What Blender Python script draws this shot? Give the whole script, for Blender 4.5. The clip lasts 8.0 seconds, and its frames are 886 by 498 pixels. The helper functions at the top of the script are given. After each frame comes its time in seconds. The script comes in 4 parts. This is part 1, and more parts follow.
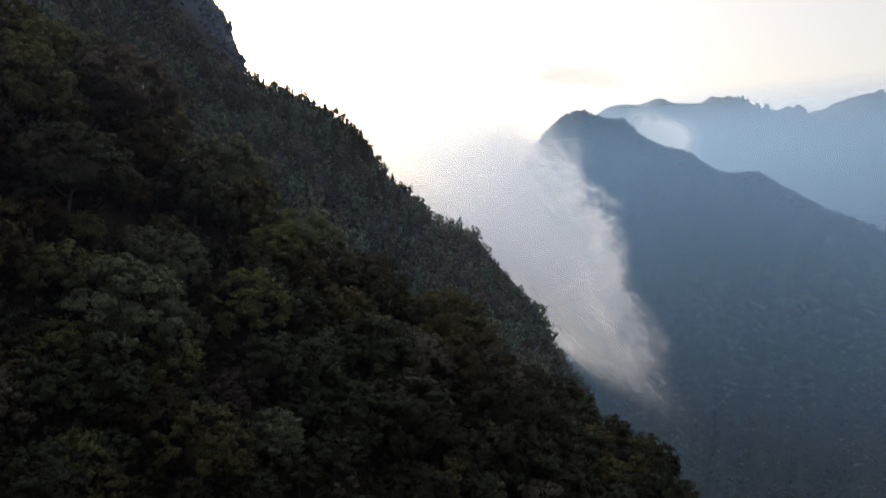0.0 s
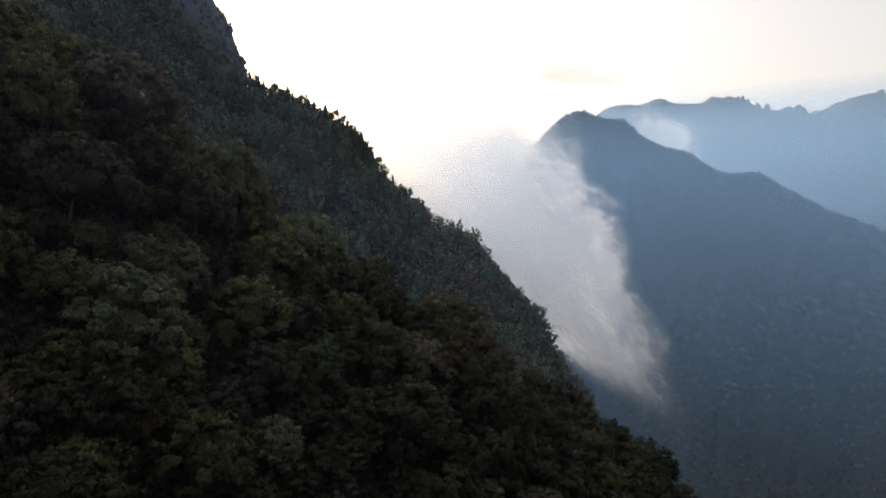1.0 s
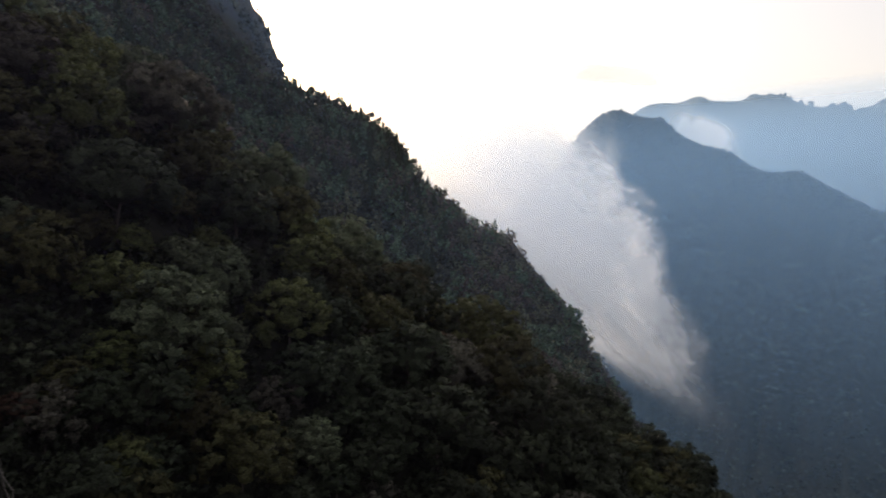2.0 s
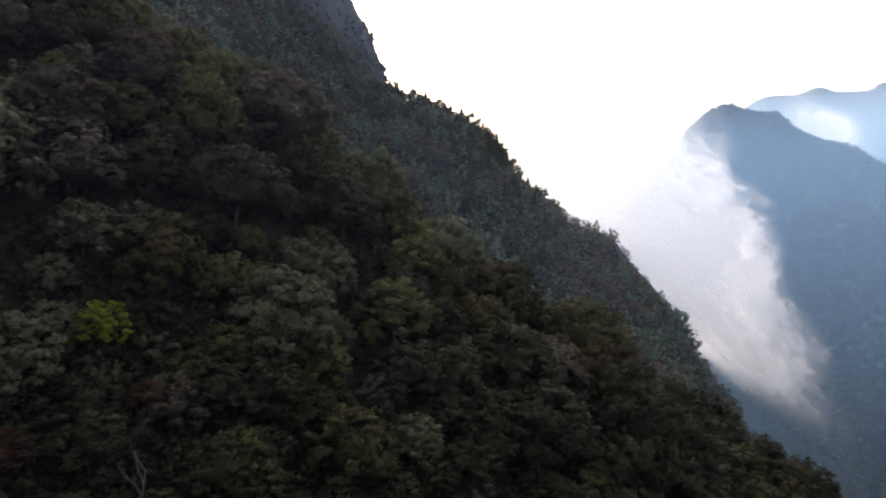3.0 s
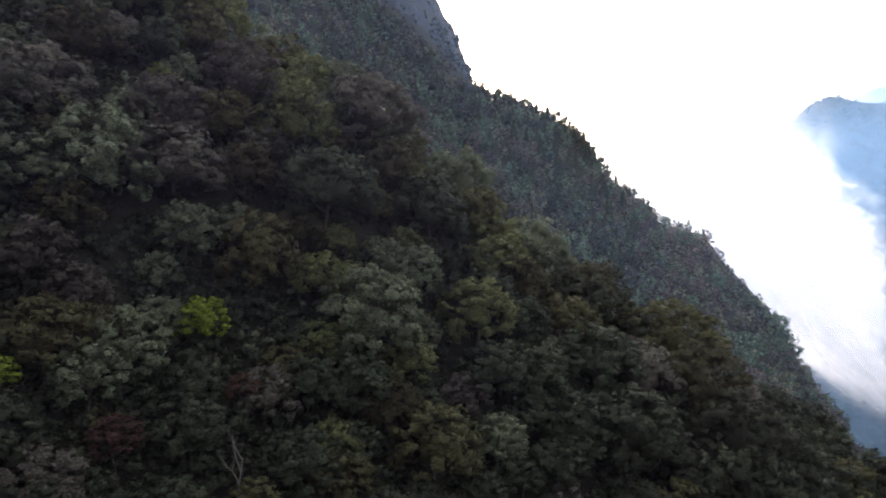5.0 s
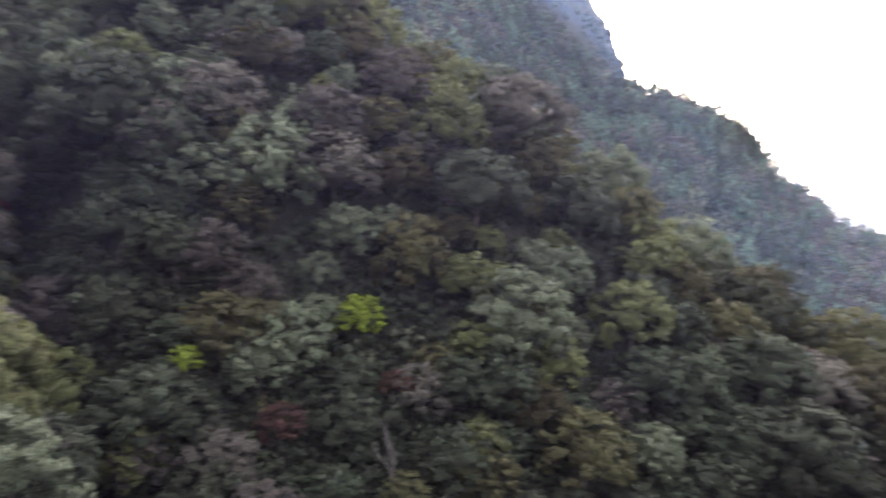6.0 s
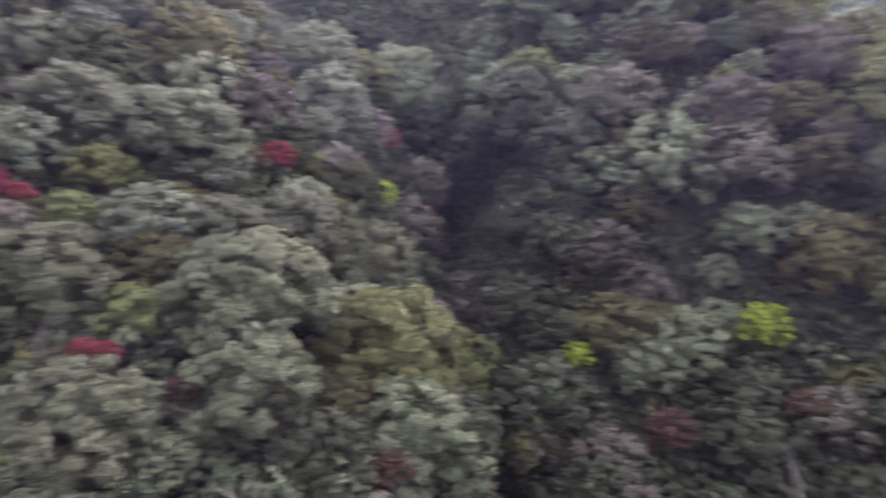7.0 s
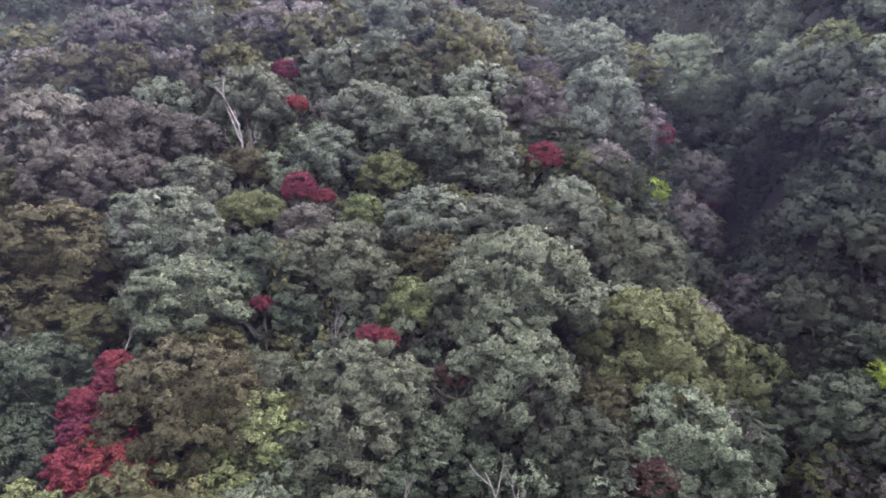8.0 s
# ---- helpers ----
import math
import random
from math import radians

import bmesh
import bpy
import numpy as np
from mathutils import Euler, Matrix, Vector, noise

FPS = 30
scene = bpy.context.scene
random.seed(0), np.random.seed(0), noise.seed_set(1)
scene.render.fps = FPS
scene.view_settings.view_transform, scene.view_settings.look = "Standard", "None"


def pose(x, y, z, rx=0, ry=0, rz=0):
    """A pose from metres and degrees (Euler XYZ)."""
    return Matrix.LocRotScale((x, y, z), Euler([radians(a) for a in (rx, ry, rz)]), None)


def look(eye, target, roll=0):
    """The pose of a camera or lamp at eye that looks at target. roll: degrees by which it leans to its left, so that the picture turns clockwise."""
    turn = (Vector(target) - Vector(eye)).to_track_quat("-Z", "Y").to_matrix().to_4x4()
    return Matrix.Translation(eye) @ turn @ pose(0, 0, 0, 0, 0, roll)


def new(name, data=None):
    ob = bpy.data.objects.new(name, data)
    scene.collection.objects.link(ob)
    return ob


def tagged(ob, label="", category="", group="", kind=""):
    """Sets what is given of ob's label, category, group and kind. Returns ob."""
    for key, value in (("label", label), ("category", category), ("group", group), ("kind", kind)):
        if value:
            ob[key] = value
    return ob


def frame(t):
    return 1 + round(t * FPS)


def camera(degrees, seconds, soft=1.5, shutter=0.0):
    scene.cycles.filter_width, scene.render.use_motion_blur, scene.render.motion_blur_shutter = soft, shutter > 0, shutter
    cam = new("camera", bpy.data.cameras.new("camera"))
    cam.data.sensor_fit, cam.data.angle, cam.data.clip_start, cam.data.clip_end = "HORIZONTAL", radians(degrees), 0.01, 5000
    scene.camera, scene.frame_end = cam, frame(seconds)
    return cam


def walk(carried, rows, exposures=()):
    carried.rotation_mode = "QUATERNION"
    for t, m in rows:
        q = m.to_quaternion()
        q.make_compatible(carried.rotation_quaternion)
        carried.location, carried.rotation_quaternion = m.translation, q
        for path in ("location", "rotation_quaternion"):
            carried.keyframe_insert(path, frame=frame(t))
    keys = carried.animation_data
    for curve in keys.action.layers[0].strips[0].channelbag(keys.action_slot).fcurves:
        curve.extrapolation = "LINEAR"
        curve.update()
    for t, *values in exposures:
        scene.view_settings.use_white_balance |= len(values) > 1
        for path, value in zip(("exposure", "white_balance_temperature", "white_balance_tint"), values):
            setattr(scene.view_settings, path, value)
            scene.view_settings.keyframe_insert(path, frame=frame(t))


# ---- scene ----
# A drone turns on the spot over a forested gorge. Metres; azimuths in degrees, left of +y is positive.
LENS = 66.0
PITCH = -1.57
cam = camera(LENS, 8.0, soft=1.6, shutter=0.6)
PATH = (
    (0.0, 0.00, 0.00, 0.00, 1.27), (0.5, 0.10, -0.21, 0.61, 1.28), (1.0, 0.21, -0.43, 1.18, 1.31),
    (1.2, 0.21, -0.55, 1.36, 1.34), (2.3, -0.08, -1.34, 1.80, 6.42), (2.5, -0.18, -1.45, 1.81, 8.16),
    (3.0, -0.36, -1.55, 1.85, 12.49), (3.5, -0.40, -1.60, 1.84, 15.45), (4.0, -0.38, -1.64, 1.81, 17.06),
    (5.3, -0.44, -1.83, 1.82, 21.53), (5.5, -0.48, -1.77, 1.87, 23.49), (6.0, -0.55, -1.59, 1.99, 32.07),
    (6.2, -0.52, -1.45, 2.03, 37.01), (6.5, -0.40, -1.15, 2.07, 47.44), (6.8, -0.25, -0.70, 2.12, 57.95), (7.0, -0.16, -0.39, 2.15, 64.89), (7.2, -0.10, -0.08, 2.15, 71.23), (7.5, -0.08, 0.36, 2.12, 81.54), (7.8, 0.03, 0.61, 2.08, 86.56),
    (8.0, 0.11, 0.70, 2.06, 87.60),
)
walk(cam, [(t, pose(x, y, z, 90 + PITCH, 0, yaw)) for t, x, y, z, yaw in PATH],
     exposures=((0.0, 0.22, 6450, 12), (1.2, 0.22, 6450, 12), (2.5, 0.52, 6500, 14), (3.0, 0.92, 6500, 16), (3.5, 1.18, 6500, 16), (4.0, 1.38, 6450, 16), (5.5, 2.16, 6100, 17), (6.5, 3.62, 6150, 28), (7.2, 3.60, 6100, 29), (8.0, 3.66, 5900, 24)))

# ---------------------------------------------------------------- light
SUN_AZ, SUN_EL = 28.0, 18.0


def make_world():
    w = bpy.data.worlds.new("sky")
    scene.world = w
    w.use_nodes = True
    nt = w.node_tree
    nt.nodes.clear()
    out = nt.nodes.new("ShaderNodeOutputWorld")
    bg = nt.nodes.new("ShaderNodeBackground")
    sky = nt.nodes.new("ShaderNodeTexSky")
    sky.sky_type = "NISHITA"
    sky.sun_disc = False
    sky.sun_elevation = radians(SUN_EL)
    sky.sun_rotation = radians(-SUN_AZ)
    sky.air_density, sky.dust_density, sky.ozone_density = 1.0, 6.0, 1.0
    mix = nt.nodes.new("ShaderNodeMix")
    mix.data_type = "RGBA"
    mix.inputs[0].default_value = 0.25
    mix.inputs[7].default_value = (10.5, 9.9, 9.4, 1)
    nt.links.new(sky.outputs[0], mix.inputs[6])
    warm = nt.nodes.new("ShaderNodeMix")
    warm.data_type, warm.blend_type = "RGBA", "MULTIPLY"
    warm.inputs[0].default_value = 1.0
    warm.inputs[7].default_value = (1.04, 1.0, 0.95, 1)
    nt.links.new(mix.outputs[2], warm.inputs[6])
    nt.links.new(warm.outputs[2], bg.inputs[0])
    bg.inputs[1].default_value = 0.15
    nt.links.new(bg.outputs[0], out.inputs[0])


make_world()
sun_data = bpy.data.lights.new("sun", "SUN")
sun_data.energy, sun_data.angle, sun_data.color = 4.5, radians(10), (1.0, 0.95, 0.88)
sun = new("sun", sun_data)
_a, _e = radians(SUN_AZ), radians(SUN_EL)
sun.matrix_world = look((0, 0, 400), (math.sin(_a) * math.cos(_e), -math.cos(_a) * math.cos(_e), 400 - math.sin(_e)))


# ---------------------------------------------------------------- materials
class Nodes:
    """A small builder for node materials."""

    def __init__(self, name):
        self.mat = bpy.data.materials.new(name)
        self.mat.use_nodes = True
        self.nt = self.mat.node_tree
        self.nt.nodes.clear()
        self.out = self.add("ShaderNodeOutputMaterial")

    def add(self, kind, **values):
        n = self.nt.nodes.new(kind)
        for k, v in values.items():
            setattr(n, k, v)
        return n

    def link(self, a, b):
        self.nt.links.new(a, b)

    def noise(self, scale, detail=4.0, rough=0.55, coord=None):
        n = self.add("ShaderNodeTexNoise")
        n.inputs["Scale"].default_value, n.inputs["Detail"].default_value = scale, detail
        n.inputs["Roughness"].default_value = rough
        self.link(coord or self.geo().outputs["Position"], n.inputs["Vector"])
        return n.outputs["Fac"]

    def geo(self):
        if not hasattr(self, "_geo"):
            self._geo = self.add("ShaderNodeNewGeometry")
        return self._geo

    def ramp(self, fac, stops):
        r = self.add("ShaderNodeValToRGB")
        el = r.color_ramp.elements
        while len(el) < len(stops):
            el.new(0.5)
        for e, (p, c) in zip(el, stops):
            e.position, e.color = p, (*c, 1)
        self.link(fac, r.inputs[0])
        return r.outputs[0]

    def math(self, op, a, b=None, clamp=False):
        m = self.add("ShaderNodeMath", operation=op, use_clamp=clamp)
        for i, v in enumerate((a, b)):
            if v is None:
                continue
            if isinstance(v, (int, float)):
                m.inputs[i].default_value = v
            else:
                self.link(v, m.inputs[i])
        return m.outputs[0]

    def mixc(self, fac, a, b, blend="MIX"):
        m = self.add("ShaderNodeMix", data_type="RGBA", blend_type=blend)
        for i, v in ((0, fac), (6, a), (7, b)):
            if isinstance(v, tuple):
                m.inputs[i].default_value = (*v, 1)
            elif isinstance(v, (int, float)):
                m.inputs[i].default_value = v
            else:
                self.link(v, m.inputs[i])
        return m.outputs[2]

    def hsv(self, color, hue, sat, val):
        m = self.add("ShaderNodeHueSaturation")
        for i, v in ((0, hue), (1, sat), (2, val), (4, color)):
            if isinstance(v, (int, float)):
                m.inputs[i].default_value = v
            else:
                self.link(v, m.inputs[i])
        return m.outputs[0]

    def span(self, v, lo, hi):
        m = self.add("ShaderNodeMapRange")
        m.inputs[3].default_value, m.inputs[4].default_value = lo, hi
        self.link(v, m.inputs[0])
        return m.outputs[0]

    def surface(self, color, rough=0.7, spec=0.3, bump=None, strength=0.4, distance=0.1):
        p = self.add("ShaderNodeBsdfPrincipled")
        if isinstance(color, tuple):
            p.inputs["Base Color"].default_value = (*color, 1)
        else:
            self.link(color, p.inputs["Base Color"])
        p.inputs["Roughness"].default_value = rough
        p.inputs["Specular IOR Level"].default_value = spec
        if bump is not None:
            b = self.add("ShaderNodeBump")
            b.inputs["Strength"].default_value, b.inputs["Distance"].default_value = strength, distance
            self.link(bump, b.inputs["Height"])
            self.link(b.outputs[0], p.inputs["Normal"])
        self.link(p.outputs[0], self.out.inputs[0])
        return self.mat


def leaf_material(name, base, hue=0.018, val=0.16, spec=0.25, rough=0.65, cell=7.5, cut=0.64):
    """Leaves: each spray breaks up into small leaves with gaps; each leaf, each spray and each tree has its own tone."""
    n = Nodes(name)
    spray = n.geo().outputs["Random Per Island"]
    tree = n.add("ShaderNodeObjectInfo").outputs["Random"]
    leaves = n.add("ShaderNodeTexVoronoi")
    leaves.inputs["Scale"].default_value = cell
    n.link(n.geo().outputs["Position"], leaves.inputs["Vector"])
    tone = n.add("ShaderNodeSeparateColor")
    n.link(leaves.outputs["Color"], tone.inputs[0])
    own = n.add("ShaderNodeAttribute", attribute_name="tone").outputs["Fac"]
    value = n.math("MULTIPLY", n.span(spray, 1 - val, 1 + val), n.math("ADD", n.span(tree, 0.74, 1.30), own))
    value = n.math("MULTIPLY", value, n.span(n.noise(0.35, 3.0), 0.80, 1.20))
    value = n.math("MULTIPLY", value, n.span(tone.outputs[0], 0.40, 1.75))
    shift = n.math("ADD", n.span(tree, 0.5 - hue, 0.5 + hue), n.span(n.noise(0.8, 2.0), -hue, hue))
    col = n.hsv(base_color(n, base), shift, 1.0, value)
    height = n.math("SUBTRACT", n.noise(cell * 2, 3.0), leaves.outputs["Distance"])
    mat = n.surface(col, rough, spec, height, 0.9, 0.8 / cell)
    thin, through_leaf = n.add("ShaderNodeMixShader"), n.add("ShaderNodeBsdfTranslucent")   # light comes through the leaves
    thin.inputs[0].default_value = 0.24
    n.link(n.hsv(col, 0.5, 1.05, 1.7), through_leaf.inputs["Color"])
    n.link(n.out.inputs[0].links[0].from_socket, thin.inputs[1])
    n.link(through_leaf.outputs[0], thin.inputs[2])
    n.link(thin.outputs[0], n.out.inputs[0])
    if cut:
        mix, gap = n.add("ShaderNodeMixShader"), n.add("ShaderNodeBsdfTransparent")
        n.link(n.math("LESS_THAN", leaves.outputs["Distance"], cut), mix.inputs[0])
        n.link(gap.outputs[0], mix.inputs[1])
        n.link(n.out.inputs[0].links[0].from_socket, mix.inputs[2])
        n.link(mix.outputs[0], n.out.inputs[0])
    return mat


def base_color(n, rgb):
    c = n.add("ShaderNodeRGB")
    c.outputs[0].default_value = (*rgb, 1)
    return c.outputs[0]


def bark_material(name, base):
    n = Nodes(name)
    col = n.hsv(base_color(n, base), 0.5, 0.9, n.span(n.noise(3.0, 5.0), 0.5, 1.5))
    return n.surface(col, 0.85, 0.2, n.noise(9.0, 4.0), 0.5, 0.03)


LEAF = {
    "grey_green": leaf_material("leaves_grey_green", (0.094, 0.107, 0.064)),
    "olive": leaf_material("leaves_olive", (0.060, 0.058, 0.024)),
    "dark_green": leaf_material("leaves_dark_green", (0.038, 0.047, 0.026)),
    "brown": leaf_material("leaves_brown", (0.082, 0.075, 0.059)),
    "silver": leaf_material("leaves_silver", (0.106, 0.119, 0.081)),
    "mauve": leaf_material("leaves_mauve", (0.128, 0.116, 0.100)),
    "yellow_green": leaf_material("leaves_yellow_green", (0.098, 0.108, 0.042)),
    "lime": leaf_material("leaves_lime", (0.155, 0.205, 0.022), val=0.3),
    "red": leaf_material("leaves_red", (0.135, 0.025, 0.034), hue=0.02),
    "rust": leaf_material("leaves_rust", (0.062, 0.034, 0.023), hue=0.02),
}
RIDGE_LEAF = {"green": leaf_material("ridge_leaves_green", (0.092, 0.118, 0.074), hue=0.03, cell=1.4, cut=0.6),
              "olive": leaf_material("ridge_leaves_olive", (0.118, 0.114, 0.074), hue=0.03, cell=1.4, cut=0.6),
              "brown": leaf_material("ridge_leaves_brown", (0.116, 0.095, 0.078), hue=0.03, cell=1.4, cut=0.6)}
FAR_LEAF = leaf_material("far_canopy", (0.050, 0.049, 0.038), hue=0.03, val=0.30, cell=1.2, cut=0)
BARK = bark_material("bark_brown", (0.085, 0.070, 0.060))
PALE_BARK = bark_material("bark_pale", (0.16, 0.145, 0.13))


def ground_material():
    """Forest floor and undergrowth, bare rock on the high cliff."""
    n = Nodes("forest_floor")
    broad, fine = n.noise(0.02, 6.0), n.noise(0.4, 8.0, 0.65)
    soil = n.ramp(fine, ((0.3, (0.008, 0.009, 0.006)), (0.55, (0.018, 0.019, 0.013)), (0.75, (0.040, 0.036, 0.026))))
    soil = n.mixc(n.span(n.noise(2.5, 5.0, 0.7), 0.0, 0.7), soil, (0.012, 0.016, 0.008))
    soil = n.mixc(n.span(broad, 0.0, 0.5), soil, (0.030, 0.026, 0.020))
    stretch = n.add("ShaderNodeMapping")
    stretch.inputs["Scale"].default_value = (1, 1, 0.25)
    n.link(n.geo().outputs["Position"], stretch.inputs["Vector"])
    streaks = n.noise(0.09, 9.0, 0.7, stretch.outputs[0])
    rock = n.ramp(streaks, ((0.3, (0.014, 0.017, 0.024)), (0.5, (0.034, 0.038, 0.050)), (0.72, (0.080, 0.085, 0.10))))
    rock = n.mixc(n.ramp(n.noise(0.03, 6.0, 0.7), ((0.48, (0, 0, 0)), (0.58, (1, 1, 1)))), rock, (0.035, 0.04, 0.028))
    steep = n.add("ShaderNodeAttribute", attribute_name="rock")
    wood = n.add("ShaderNodeAttribute", attribute_name="canopy")
    cover = n.ramp(n.noise(0.12, 6.0, 0.6), ((0.3, (0.024, 0.027, 0.019)), (0.7, (0.046, 0.047, 0.036))))
    soil = n.mixc(wood.outputs["Fac"], soil, cover)
    return n.surface(n.mixc(steep.outputs["Fac"], soil, rock), 0.9, 0.15, n.math("ADD", fine, n.math("MULTIPLY", streaks, n.math("MULTIPLY", steep.outputs["Fac"], 6.0))), 0.9, 0.8)


GROUND = ground_material()

# ---------------------------------------------------------------- terrain
CANOPY = 8.0          # trees stand this high over the ground on the crests
_rng = np.random.default_rng(7)
_perm = _rng.permutation(512)
_grad = _rng.uniform(-1, 1, 512)


def value_noise(x, y):
    """Smooth noise on a unit lattice, -1 to 1."""
    xi, yi = np.floor(x).astype(int), np.floor(y).astype(int)
    u, v = x - xi, y - yi
    u, v = u * u * (3 - 2 * u), v * v * (3 - 2 * v)

    def at(i, j):
        return _grad[_perm[(_perm[i % 512] + j) % 512]]
    a, b = at(xi, yi) * (1 - u) + at(xi + 1, yi) * u, at(xi, yi + 1) * (1 - u) + at(xi + 1, yi + 1) * u
    return a * (1 - v) + b * v


def fbm(x, y, octaves=4):
    s, a = 0.0, 1.0
    for k in range(octaves):
        s = s + a * value_noise(x * 2 ** k + 17.3 * k, y * 2 ** k - 9.1 * k)
        a *= 0.5
    return s


def slopes(xs, ys):
    """Tangents of a curve that never overshoots its knots; xs and ys run along axis 0."""
    h, d = np.diff(xs, axis=0), None
    d = np.diff(ys, axis=0) / h
    m = np.zeros_like(ys)
    w1, w2 = 2 * h[1:] + h[:-1], h[1:] + 2 * h[:-1]
    same = d[1:] * d[:-1] > 0
    with np.errstate(divide="ignore", invalid="ignore"):
        m[1:-1] = np.where(same, (w1 + w2) / (w1 / d[:-1] + w2 / d[1:]), 0.0)
    m[0], m[-1] = d[0], d[-1]
    return m


def hermite(t, h, y0, y1, m0, m1):
    return ((1 + 2 * t) * y0 + t * h * m0) * (1 - t) ** 2 + ((3 - 2 * t) * y1 + (t - 1) * h * m1) * t * t


def curve(table, col):
    xs, ys = np.array([r[0] for r in table], float), np.array([r[col] for r in table], float)
    ms = slopes(xs, ys)

    def f(a):
        k = np.clip(np.searchsorted(xs, a, side="right") - 1, 0, len(xs) - 2)
        h = xs[k + 1] - xs[k]
        return hermite((a - xs[k]) / h, h, ys[k], ys[k + 1], ms[k], ms[k + 1])
    return f


# Each table: azimuth, distance, angle of the canopy above the level of the drone.
FOOT = ((-130, 160, -26), (-60, 200, -40), (-30, 150, -36), (-20, 110, -28), (-10, 95, -25), (10, 80, -23), (30, 72, -23),
        (45, 66, -23), (55, 62, -24), (60, 55, -25), (63, 50, -24), (70, 46, -22.5), (86, 42, -21.5), (110, 42, -21.5), (125, 45, -21), (170, 120, -20), (230, 160, -26))
# High rows near -130 and 175 to 230: unseen valley wall, added to block skylight.
SPUR = ((-130, 300, 26), (-60, 260, -42), (-30, 230, -32), (-22, 180, -24.8), (-18.8, 165, -19.8), (-17, 160, -17.0), (-12.6, 160, -14.9),
        (-9.7, 158, -13.0), (-1.7, 152, -9.8), (2.8, 150, -8.0), (8.8, 148, -3.6), (12.2, 147, -0.9), (16.1, 145, 2.5), (19, 143, 4.9),
        (22.7, 140, 7.0), (27.4, 138, 10.7), (32.1, 138, 13.6), (36.6, 140, 15.8), (45, 150, 20), (55, 150, 20), (62, 170, 19), (69, 165, 13.5), (76, 150, 15.5), (82, 150, 17),
        (92, 152, 20), (101, 155, 20.5), (108, 155, 19), (112, 152, 16.5), (118.6, 150, 12), (125, 150, 9), (150, 190, 8), (175, 260, 24), (230, 300, 26))
RIDGE = ((-130, 620, 32), (-60, 500, -38), (-30, 450, -32), (-20, 420, -26), (-14, 380, -18.5), (-10.8, 370, -12.9), (-8.9, 375, -10.3),
         (-7.5, 380, -7.6), (-5.2, 390, -3.8), (-2.8, 400, -0.9), (-1.1, 410, 1.1), (0.5, 415, 1.3), (1.9, 420, 2.2), (4.3, 425, 3.7),
         (5.7, 430, 4.4), (7.3, 440, 6.5), (8.5, 445, 8.35), (9.9, 450, 9.0), (12.6, 460, 10.3), (15.3, 470, 11.35), (17.7, 480, 12.5),
         (20, 480, 14.8), (25.5, 480, 19), (30, 470, 22), (45, 430, 27), (75, 330, 25), (100, 300, 24), (125, 330, 20), (160, 450, 20), (180, 600, 30), (230, 620, 32))
GORGE = ((-130, 900, 28), (-60, 780, -20), (-30, 760, -20.5), (-10, 760, -20), (10, 760, -15), (16.5, 690, -6), (17.4, 640, 12.7), (18.0, 620, 14.1),
         (18.5, 620, 15.9), (19.4, 620, 17.6), (22, 630, 22), (30, 640, 29), (45, 640, 31), (100, 600, 28), (170, 800, 22), (230, 900, 28))
MOUNTAIN = ((-130, 1600, 16), (-60, 1300, -6), (-45, 1350, -4), (-31.7, 1450, 0.1), (-28.7, 1480, 1.4), (-25.7, 1500, 2.9), (-23.2, 1520, 4.4), (-21.0, 1520, 4.6),
            (-18.1, 1540, 6.2), (-16.8, 1550, 6.7), (-14.7, 1565, 7.7), (-13.3, 1580, 8.95), (-11.5, 1590, 9.2), (-10, 1600, 9.6), (-8.8, 1620, 9.2), (-6.8, 1650, 7.6), (-3.7, 1700, 3.5), (2, 1750, 0),
            (10, 1800, 4), (20, 1500, 12), (60, 1000, 20), (120, 900, 18), (180, 1400, 15), (230, 1600, 16))
RANGE = ((-130, 3500, 8), (-60, 3300, 9), (-40, 3400, 9.5), (-31.6, 3400, 9.5), (-30.1, 3400, 9.55), (-29.5, 3400, 9.4), (-28.2, 3400, 8.8), (-26.8, 3400, 8.6),
         (-24.9, 3400, 8.9), (-23.5, 3400, 9.2), (-22.2, 3400, 10.0), (-20.1, 3400, 10.2), (-19.3, 3400, 9.85), (-17.2, 3400, 10.05), (-16.3, 3400, 10.4), (-14.6, 3450, 9.9), (-12.9, 3500, 9.95),
         (-8, 3500, 6.0), (0, 3500, -1), (20, 3500, 3), (60, 3500, 12), (140, 3500, 10), (230, 3500, 8))
LAYERS = [(curve(t, 1), curve(t, 2), c) for t, c in
          ((FOOT, CANOPY), (SPUR, CANOPY), (RIDGE, 10.0), (GORGE, 6.0), (MOUNTAIN, 6.0), (RANGE, 6.0))]


